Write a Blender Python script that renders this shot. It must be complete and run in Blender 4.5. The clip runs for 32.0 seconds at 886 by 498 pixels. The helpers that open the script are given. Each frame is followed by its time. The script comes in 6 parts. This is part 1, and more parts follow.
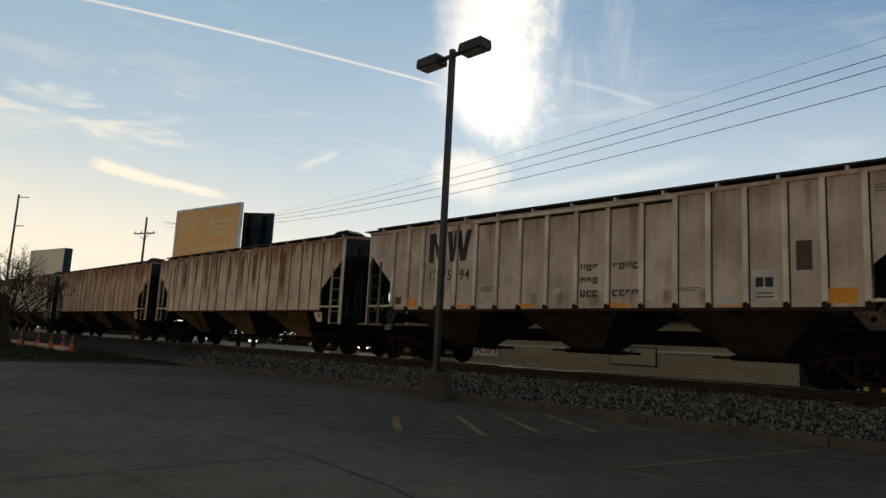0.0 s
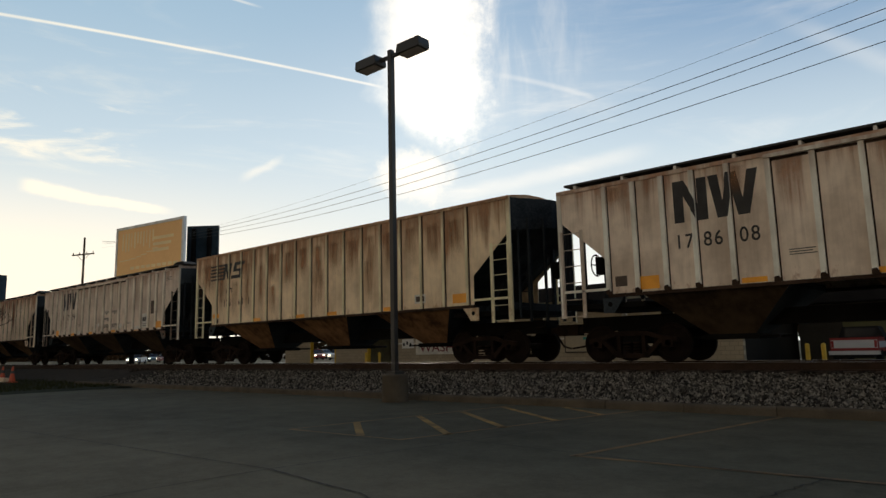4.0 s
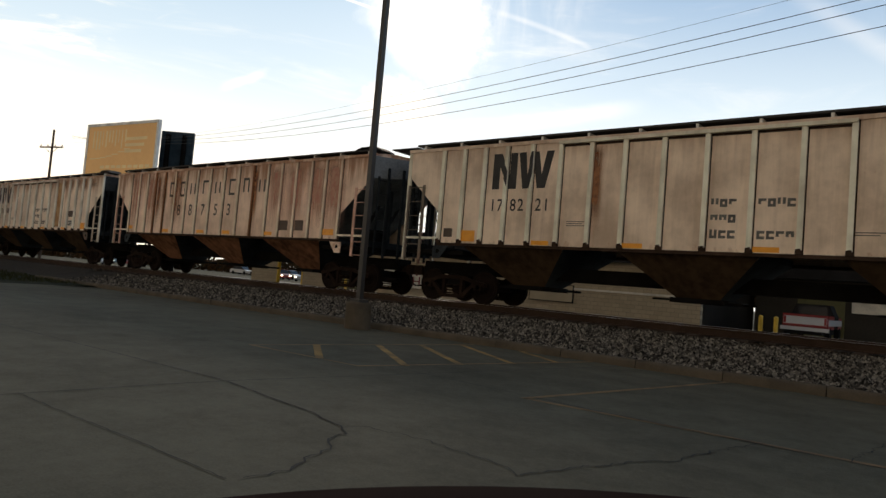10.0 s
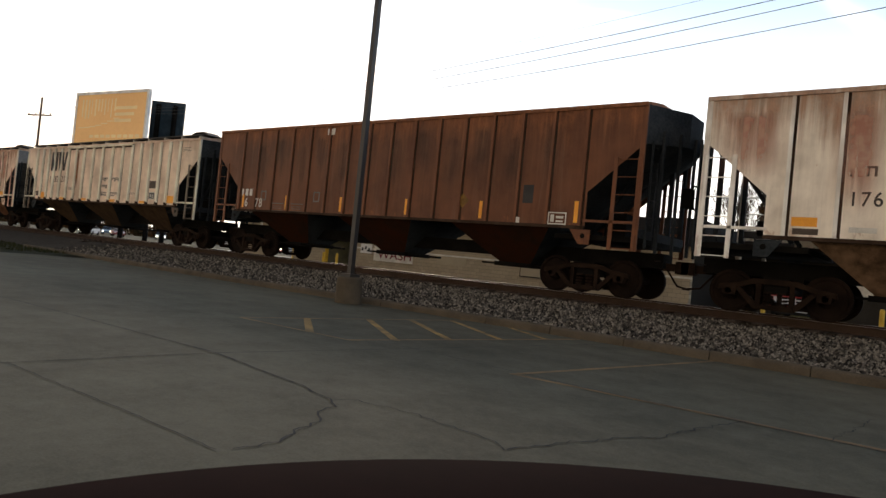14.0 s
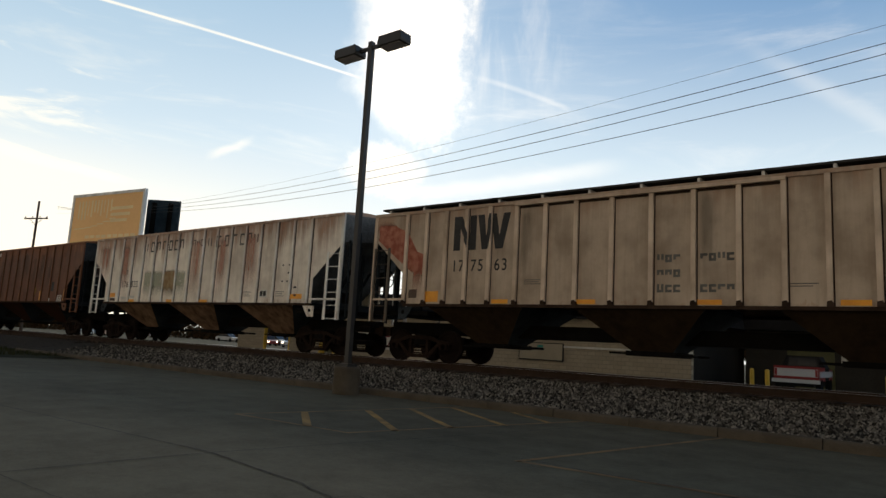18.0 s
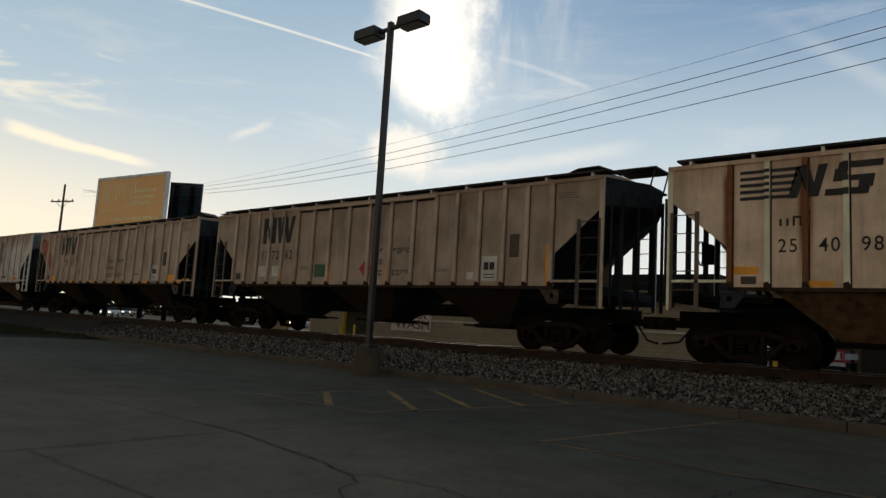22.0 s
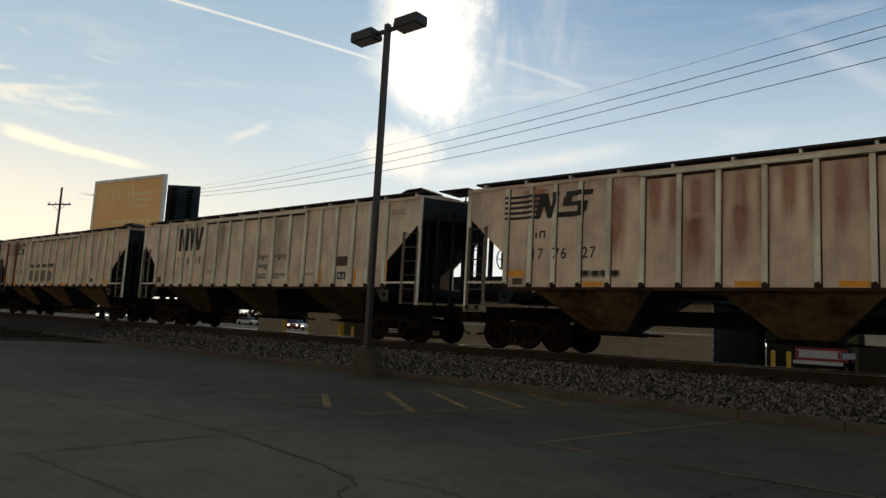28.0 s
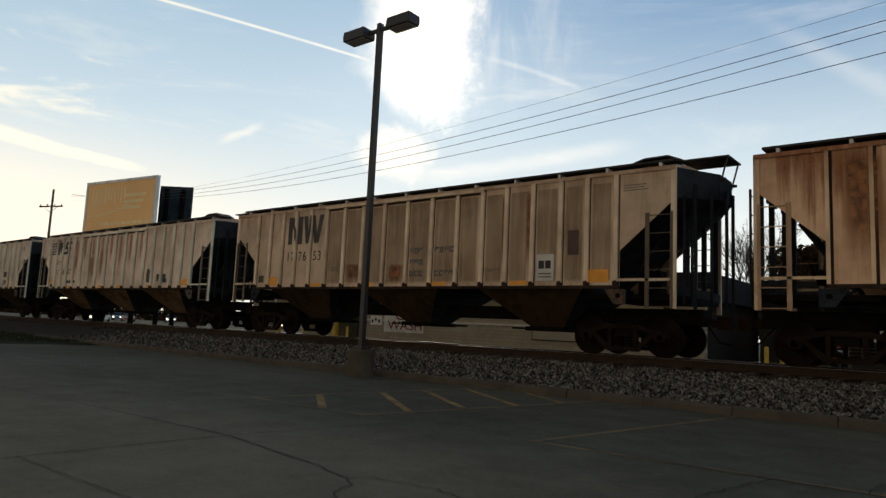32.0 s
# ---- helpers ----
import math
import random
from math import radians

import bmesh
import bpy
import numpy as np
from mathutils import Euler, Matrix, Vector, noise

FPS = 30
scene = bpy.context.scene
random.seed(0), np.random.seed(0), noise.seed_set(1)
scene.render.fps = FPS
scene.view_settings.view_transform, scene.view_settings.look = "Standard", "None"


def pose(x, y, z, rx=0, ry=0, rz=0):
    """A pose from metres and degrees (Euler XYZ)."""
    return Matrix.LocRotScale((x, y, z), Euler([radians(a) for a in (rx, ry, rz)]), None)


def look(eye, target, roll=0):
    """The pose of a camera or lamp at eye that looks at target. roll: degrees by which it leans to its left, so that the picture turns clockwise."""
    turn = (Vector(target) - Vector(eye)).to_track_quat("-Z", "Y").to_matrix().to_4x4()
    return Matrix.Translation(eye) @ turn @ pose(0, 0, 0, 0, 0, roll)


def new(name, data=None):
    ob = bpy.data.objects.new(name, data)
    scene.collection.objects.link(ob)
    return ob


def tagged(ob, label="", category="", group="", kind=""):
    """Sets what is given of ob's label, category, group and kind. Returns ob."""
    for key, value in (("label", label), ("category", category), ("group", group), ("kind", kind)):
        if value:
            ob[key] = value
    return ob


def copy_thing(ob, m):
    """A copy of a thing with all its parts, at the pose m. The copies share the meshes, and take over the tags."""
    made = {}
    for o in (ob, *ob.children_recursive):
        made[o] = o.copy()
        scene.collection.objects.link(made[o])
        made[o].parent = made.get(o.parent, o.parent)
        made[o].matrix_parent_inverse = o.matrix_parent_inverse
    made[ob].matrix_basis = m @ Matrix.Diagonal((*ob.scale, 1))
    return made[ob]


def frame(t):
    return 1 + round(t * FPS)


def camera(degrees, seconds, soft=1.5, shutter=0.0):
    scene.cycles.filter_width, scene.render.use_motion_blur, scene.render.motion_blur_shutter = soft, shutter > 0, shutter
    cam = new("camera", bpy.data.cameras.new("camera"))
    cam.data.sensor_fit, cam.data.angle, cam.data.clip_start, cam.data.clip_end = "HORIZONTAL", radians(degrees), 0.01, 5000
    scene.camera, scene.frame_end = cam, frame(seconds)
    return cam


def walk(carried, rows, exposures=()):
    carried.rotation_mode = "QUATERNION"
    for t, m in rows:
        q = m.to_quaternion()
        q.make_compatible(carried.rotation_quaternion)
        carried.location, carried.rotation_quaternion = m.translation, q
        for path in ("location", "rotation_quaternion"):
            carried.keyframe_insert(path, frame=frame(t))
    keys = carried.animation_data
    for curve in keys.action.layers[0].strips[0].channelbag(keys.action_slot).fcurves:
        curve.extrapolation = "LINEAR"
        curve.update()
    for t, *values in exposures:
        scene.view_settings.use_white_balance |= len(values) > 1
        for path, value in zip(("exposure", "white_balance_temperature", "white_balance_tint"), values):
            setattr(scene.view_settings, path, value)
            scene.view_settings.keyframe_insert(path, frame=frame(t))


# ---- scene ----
cam = camera(66.77, 32.0, soft=1.45)
PATH = [
    (0.0, pose(0, 0, 1.2, 98.36, -2.94, 45.13)),
    (0.5, pose(0, 0, 1.2, 99.04, -2.42, 45.97)),
    (1.0, pose(0, 0, 1.2, 99.36, -1.64, 46.55)),
    (1.5, pose(0, 0, 1.2, 99.47, -1.90, 47.94)),
    (2.0, pose(0, 0, 1.2, 100.54, -1.24, 47.80)),
    (2.5, pose(0, 0, 1.2, 101.41, -0.97, 46.30)),
    (4.5, pose(0, 0, 1.2, 96.78, 0.17, 38.97)),
    (5.0, pose(0, 0, 1.2, 95.81, -2.77, 35.83)),
    (5.5, pose(0, 0, 1.2, 94.67, -4.54, 34.33)),
    (6.0, pose(0, 0, 1.2, 94.79, -4.82, 34.19)),
    (6.5, pose(0, 0, 1.2, 94.13, -4.07, 36.37)),
    (7.0, pose(0, 0, 1.2, 94.79, -3.82, 40.21)),
    (7.5, pose(0, 0, 1.2, 94.20, -4.20, 40.46)),
    (8.0, pose(0, 0, 1.2, 93.13, -3.94, 39.04)),
    (8.5, pose(0, 0, 1.2, 93.08, -4.27, 38.50)),
    (9.0, pose(0, 0, 1.2, 92.82, -4.46, 38.88)),
    (9.5, pose(0, 0, 1.2, 92.88, -4.65, 38.31)),
    (10.0, pose(0, 0, 1.2, 93.05, -4.81, 38.67)),
    (10.5, pose(0, 0, 1.2, 93.09, -4.52, 38.95)),
    (11.0, pose(0, 0, 1.2, 93.56, -4.19, 40.09)),
    (11.5, pose(0, 0, 1.2, 93.11, -4.65, 39.51)),
    (12.0, pose(0, 0, 1.2, 92.03, -5.48, 38.75)),
    (12.5, pose(0, 0, 1.2, 92.18, -5.12, 39.29)),
    (13.0, pose(0, 0, 1.2, 92.11, -5.19, 39.21)),
    (13.5, pose(0, 0, 1.2, 91.65, -5.38, 37.94)),
    (14.0, pose(0, 0, 1.2, 91.07, -5.71, 37.92)),
    (14.5, pose(0, 0, 1.2, 90.79, -5.90, 37.84)),
    (16.5, pose(0, 0, 1.2, 90.71, -6.09, 37.96)),
    (17.0, pose(0, 0, 1.2, 91.28, -5.49, 38.39)),
    (17.5, pose(0, 0, 1.2, 92.16, -4.75, 38.79)),
    (18.0, pose(0, 0, 1.2, 98.31, -3.21, 37.74)),
    (18.5, pose(0, 0, 1.2, 98.04, -2.54, 39.11)),
    (19.0, pose(0, 0, 1.2, 97.57, -1.97, 40.23)),
    (19.5, pose(0, 0, 1.2, 97.67, -2.36, 39.60)),
    (20.0, pose(0, 0, 1.2, 97.32, -3.25, 39.26)),
    (20.5, pose(0, 0, 1.2, 97.38, -3.60, 38.43)),
    (21.0, pose(0, 0, 1.2, 97.20, -3.33, 39.19)),
    (21.5, pose(0, 0, 1.2, 96.72, -3.32, 39.24)),
    (22.0, pose(0, 0, 1.2, 96.64, -3.32, 39.45)),
    (22.5, pose(0, 0, 1.2, 96.91, -3.24, 39.65)),
    (23.0, pose(0, 0, 1.2, 96.63, -3.18, 39.52)),
    (23.5, pose(0, 0, 1.2, 96.63, -3.08, 39.63)),
    (24.0, pose(0, 0, 1.2, 96.82, -2.85, 39.39)),
    (24.5, pose(0, 0, 1.2, 96.92, -2.89, 39.42)),
    (26.5, pose(0, 0, 1.2, 96.48, -3.06, 38.90)),
    (27.0, pose(0, 0, 1.2, 96.49, -3.14, 38.97)),
    (27.5, pose(0, 0, 1.2, 96.65, -2.96, 39.09)),
    (28.0, pose(0, 0, 1.2, 96.78, -3.05, 39.29)),
    (28.5, pose(0, 0, 1.2, 96.43, -3.10, 39.18)),
    (29.0, pose(0, 0, 1.2, 96.22, -3.33, 38.98)),
    (29.5, pose(0, 0, 1.2, 96.34, -3.35, 38.82)),
    (30.0, pose(0, 0, 1.2, 96.55, -3.13, 38.93)),
    (30.5, pose(0, 0, 1.2, 96.81, -3.01, 38.93)),
    (31.0, pose(0, 0, 1.2, 96.84, -2.88, 39.02)),
    (31.5, pose(0, 0, 1.2, 96.91, -2.43, 39.01)),
    (32.0, pose(0, 0, 1.2, 96.75, -2.59, 38.84)),
]
EXPOSURES = [(0.0, -0.1, 6850, 11), (2.5, -0.1, 6850, 11), (4.5, 0.22, 7150, 12), (6.0, 0.3, 7200, 12), (9.0, 0.47, 7250, 14), (13.2, 0.47, 7250, 14), (13.9, 1.12, 7450, 18), (17.5, 1.16, 7450, 18), (18.0, 0.3, 7000, 12), (18.5, 0.1, 6950, 11), (19.0, -0.1, 6950, 11), (28.0, 0.0, 7000, 11), (29.5, 0.12, 7000, 11), (32.0, 0.16, 7000, 11)]
walk(cam, PATH, EXPOSURES)

# metres along the track at each second
TRAVEL = [(0, 1.71), (1, 8.23), (2, 14.85), (3, 21.45), (4, 28.05), (5, 34.70), (6, 41.50), (7, 48.22), (8, 54.87), (9, 61.65), (10, 68.29), (11,
    74.97), (12, 81.72), (13, 88.44), (14, 95.21), (15, 102.02), (16, 108.86), (17, 115.68), (18, 122.47), (19, 129.28), (20, 136.12), (21, 143.01), (22,
    149.96), (23, 156.85), (24, 163.74), (25, 170.71), (26, 177.69), (27, 184.64), (28, 191.70), (29, 198.82), (30, 206.06), (31, 213.22), (32, 220.32)]

# ---- sun and sky ----
SUN_AZ, SUN_EL = 40.0, 21.0   # degrees to the left of +y, degrees above the horizon
sun_way = Vector((-math.sin(radians(SUN_AZ)) * math.cos(radians(SUN_EL)), math.cos(radians(SUN_AZ)) * math.cos(radians(SUN_EL)), math.sin(radians(SUN_EL))))
sun = new("sun", bpy.data.lights.new("sun", "SUN"))
sun.data.energy, sun.data.angle, sun.data.color = 0.6, radians(10), (1.0, 0.9, 0.76)
sun.matrix_world = look(sun_way * 100, (0, 0, 0))


class Ex:
    """A socket with arithmetic, for node formulas."""

    def __init__(self, tree, s):
        self.t, self.s = tree, s

    def op(self, kind, *others):
        n = self.t.nodes.new("ShaderNodeMath")
        n.operation = kind
        for i, v in enumerate((self, *others)):
            if isinstance(v, Ex):
                self.t.links.new(v.s, n.inputs[i])
            else:
                n.inputs[i].default_value = v
        return Ex(self.t, n.outputs[0])

    def __add__(self, o): return self.op("ADD", o)
    def __sub__(self, o): return self.op("SUBTRACT", o)
    def __mul__(self, o): return self.op("MULTIPLY", o)
    def __truediv__(self, o): return self.op("DIVIDE", o)
    def clip(self): return (self * 1.0).op("MAXIMUM", 0.0).op("MINIMUM", 1.0)

    def ramp(self, a, b):
        """0 at a, 1 at b, smooth between."""
        n = self.t.nodes.new("ShaderNodeMapRange")
        n.interpolation_type = "SMOOTHSTEP"
        self.t.links.new(self.s, n.inputs[0])
        n.inputs[1].default_value, n.inputs[2].default_value = (a, b) if a < b else (b, a)
        n.inputs[3].default_value, n.inputs[4].default_value = (0, 1) if a < b else (1, 0)
        return Ex(self.t, n.outputs[0])


def mixed(tree, factor, a, b, blend="MIX"):
    n = tree.nodes.new("ShaderNodeMix")
    n.data_type, n.blend_type, n.clamp_factor = "RGBA", blend, True
    for i, v in ((0, factor), (6, a), (7, b)):
        if isinstance(v, Ex):
            tree.links.new(v.s, n.inputs[i])
        elif hasattr(v, "is_linked"):
            tree.links.new(v, n.inputs[i])
        else:
            n.inputs[i].default_value = v if isinstance(v, (int, float)) else (*v, 1)[:4]
    return n.outputs[2]


def noise_of(tree, vector, scale, detail=4, rough=0.55, distort=0.0):
    n = tree.nodes.new("ShaderNodeTexNoise")
    if vector is not None:
        tree.links.new(vector, n.inputs["Vector"])
    n.inputs["Scale"].default_value, n.inputs["Detail"].default_value = scale, detail
    n.inputs["Roughness"].default_value, n.inputs["Distortion"].default_value = rough, distort
    return Ex(tree, n.outputs["Fac"])


def stretched(tree, vector, scale, turn=(0, 0, 0), shift=(0, 0, 0)):
    n = tree.nodes.new("ShaderNodeMapping")
    tree.links.new(vector, n.inputs[0])
    n.inputs["Scale"].default_value, n.inputs["Rotation"].default_value, n.inputs["Location"].default_value = scale, turn, shift
    return n.outputs[0]


def make_sky():
    w = bpy.data.worlds.new("evening_sky")
    w.use_nodes = True
    scene.world = w
    t = w.node_tree
    t.nodes.clear()
    out, bg = t.nodes.new("ShaderNodeOutputWorld"), t.nodes.new("ShaderNodeBackground")
    sky = t.nodes.new("ShaderNodeTexSky")
    sky.sky_type, sky.sun_disc = "NISHITA", False
    sky.sun_elevation, sky.sun_rotation = radians(SUN_EL), radians(-SUN_AZ)
    sky.air_density, sky.dust_density, sky.ozone_density = 1.0, 0.0, 1.0
    geo = t.nodes.new("ShaderNodeTexCoord")
    sep = t.nodes.new("ShaderNodeSeparateXYZ")
    t.links.new(geo.outputs["Generated"], sep.inputs[0])
    x, y, z = (Ex(t, sep.outputs[i]) for i in range(3))
    az = (x * -1.0).op("ARCTAN2", y) * 57.2958
    el = z.op("MINIMUM", 1.0).op("ARCSINE") * 57.2958
    com = t.nodes.new("ShaderNodeCombineXYZ")
    t.links.new(az.s, com.inputs[0]), t.links.new(el.s, com.inputs[1])
    flat = com.outputs[0]
    n1 = noise_of(t, flat, 0.35, 6, 0.6) - 0.5
    n2 = noise_of(t, stretched(t, flat, (0.05, 0.28, 1), (0, 0, radians(8))), 1.0, 7, 0.62, 0.6)
    n3 = noise_of(t, stretched(t, flat, (0.35, 0.09, 1), (0, 0, radians(-14))), 1.0, 6, 0.6, 0.4)
    # the bright cloud before the sun: ragged sides, narrowing downwards
    nf = noise_of(t, flat, 1.3, 5, 0.65) - 0.5
    a2 = az + n1 * 4.0 + nf * 0.8
    left = el.ramp(16.2, 21.5) * 5.0 + 40.9
    right = el.ramp(19.5, 16.2) * 1.6 + el * -0.06 + 39.6
    cloud = (left - a2 + nf * 1.2).ramp(-2.4, 3.0) * (a2 - right + nf * 2.0).ramp(-2.6, 3.0) * (el + n1 * 4.0 + nf * 3.0).ramp(15.4, 18.6)
    # feathers to the right of it
    feather = (az - 24.0).ramp(0, 10) * (az - 39.5).ramp(1.5, -1.5) * (el + n1 * 4 - 18.5).ramp(-1, 5) * n3.ramp(0.42, 0.75)
    # pale mass below it
    under = (((az - 43.5) * 0.3).op("POWER", 2.0) + ((el - 14.5) * 0.42).op("POWER", 2.0) + n1 * 2.2 + nf * 1.0).ramp(1.45, 0.1) * 0.85
    veils = noise_of(t, stretched(t, flat, (0.11, 0.3, 1), (0, 0, radians(-10))), 1.0, 7, 0.6, 1.2).ramp(0.55, 0.75) * (az - 56.0).ramp(0, 8) * (el - 13.0).ramp(0, 3) * el.ramp(22, 17) * 0.6
    # glow round the sun
    d2 = ((az - 41.0) * 0.9).op("POWER", 2.0) + (el - 21.5).op("POWER", 2.0)
    glow = (d2 * -0.012).op("EXPONENT")
    halo = (d2 * -0.0011).op("EXPONENT")
    # contrail and streaks
    line = ((az - 47.0) * 0.118 + 22.25 + (az - 55.0).op("POWER", 2.0) * -0.004 + 0.1 - el).op("ABSOLUTE")
    trail = line.ramp(0.17, 0.02) * (az - 46.0).ramp(0, 2) * (n1 * 0.8 + 0.9).clip()
    line2 = ((az - 64.5) * 0.12 + 11.3 - el + n1 * 0.7).op("ABSOLUTE")
    wide = ((az - 63.0) * 0.11).clip()
    streak = (line2 / (wide * 0.3 + 0.4)).ramp(1.0, 0.25) * (az - 63.0).ramp(0, 3) * (az - 74.5).ramp(0, -1.5)
    trail2 = ((az - 27.6) * 0.40 + 20.2 - el + (az - 27.6).op("POWER", 2.0) * -0.012).op("ABSOLUTE").ramp(0.35, 0.02) * (az - 27.4).ramp(0, 1) * (az - 37.5).ramp(0, -4)
    line4 = ((az - 6.0) * 0.73 + 18.9 - el + n1 * 0.8).op("ABSOLUTE").ramp(1.3, 0.0) * (az - 16.0).ramp(0, -8)
    puff = ((az - 56.6) * -0.5 + 15.1 - el + n1 * 0.8).op("ABSOLUTE").ramp(0.6, 0.05) * (az - 54.6).ramp(0, 1.5) * (az - 58.8).ramp(0, -1.5)
    trail3 = ((az - 68.2) * 0.15 + 29.3 - el).op("ABSOLUTE").ramp(0.16, 0.02) * (az - 56.5).ramp(0, 2) * (az - 70.0).ramp(0, -2)
    band = ((az - 36.8) * -0.165 + 13.5 - el + n1 * 0.7).op("ABSOLUTE").ramp(1.0, 0.05) * (az - 22.0).ramp(0, 5) * (az - 44.0).ramp(0, -5)
    wisps = n2.ramp(0.5, 0.8) * el.ramp(34, 16) * 0.42
    low = el.ramp(17.2, 4.5)
    white = (cloud * 1.0 + feather * 0.28 + trail * 0.6 + streak * 0.85 + trail2 * 0.2 + line4 * 0.16 + puff * 0.35 + trail3 * 0.3 + band * 0.3 + under + veils + wisps + halo * 0.06).clip()
    base = mixed(t, 1.0, sky.outputs[0], (0.10, 0.10, 0.10), "MULTIPLY")
    base = mixed(t, 1.0, base, (0.36, 0.52, 0.74), "DARKEN")
    side = az.ramp(70.0, 5.0)
    upper = mixed(t, side, (0.33, 0.54, 0.72), (0.09, 0.255, 0.50))
    tall = mixed(t, el.ramp(12.0, 30.0), (0.62, 0.76, 0.84), upper)
    tall = mixed(t, el.ramp(30.0, 65.0), tall, (0.07, 0.12, 0.20))
    base = mixed(t, 0.7, base, tall)
    away = az.op("ABSOLUTE").ramp(75, 150)
    base = mixed(t, away, base, mixed(t, el.ramp(15, 55), (0.24, 0.235, 0.23), (0.075, 0.08, 0.09)))
    warm = az.ramp(38.0, 76.0)
    pale = mixed(t, warm, (0.86, 0.92, 0.90), (1.13, 1.03, 0.82))
    behind = az.op("ABSOLUTE").ramp(85, 130)
    pale = mixed(t, behind, pale, (0.90, 0.78, 0.58))
    hazy = mixed(t, (low * 0.9).clip(), base, pale)
    lit = mixed(t, white, hazy, mixed(t, warm, (1.04, 1.02, 0.97), (1.14, 1.05, 0.84)))
    hot = mixed(t, 1.0, lit, mixed(t, (cloud * (glow * 0.35) + glow * 0.08), (0, 0, 0), (1.0, 0.93, 0.78)), "ADD")
    t.links.new(hot, bg.inputs[0])
    bg.inputs[1].default_value = 1.0
    t.links.new(bg.outputs[0], out.inputs[0])


make_sky()


# ---- materials ----
def material(name, rough=0.8, metal=0.0):
    m = bpy.data.materials.new(name)
    m.use_nodes = True
    t = m.node_tree
    b = t.nodes["Principled BSDF"]
    b.inputs["Roughness"].default_value, b.inputs["Metallic"].default_value = rough, metal
    return m, t, b


def obj_vector(t):
    return t.nodes.new("ShaderNodeTexCoord").outputs["Object"]


def own_vector(t):
    """Object coordinates shifted by each object's own random number."""
    co, info = t.nodes.new("ShaderNodeTexCoord"), t.nodes.new("ShaderNodeObjectInfo")
    add = t.nodes.new("ShaderNodeVectorMath")
    add.operation = "MULTIPLY_ADD"
    com = t.nodes.new("ShaderNodeCombineXYZ")
    for i in range(3):
        t.links.new(info.outputs["Random"], com.inputs[i])
    t.links.new(com.outputs[0], add.inputs[0])
    add.inputs[1].default_value = (37, 23, 51)
    t.links.new(co.outputs["Object"], add.inputs[2])
    return add.outputs[0]


def bump(t, b, height, strength=0.3, distance=0.01):
    n = t.nodes.new("ShaderNodeBump")
    n.inputs["Strength"].default_value, n.inputs["Distance"].default_value = strength, distance
    t.links.new(height.s, n.inputs["Height"])
    t.links.new(n.outputs[0], b.inputs["Normal"])


def plain(name, colour, rough=0.7, metal=0.0, vary=0.25, scale=6.0, relief=0.15):
    """A painted or raw surface with two scales of variation."""
    m, t, b = material(name, rough, metal)
    v = own_vector(t)
    big, fine = noise_of(t, v, scale * 0.25, 5), noise_of(t, v, scale * 6, 3)
    k = big * 0.7 + fine * 0.3
    dark, light = tuple(c * (1 - vary) for c in colour), tuple(min(1, c * (1 + vary)) for c in colour)
    t.links.new(mixed(t, k.ramp(0.3, 0.7), dark, light), b.inputs["Base Color"])
    bump(t, b, fine, relief, 0.004)
    return m


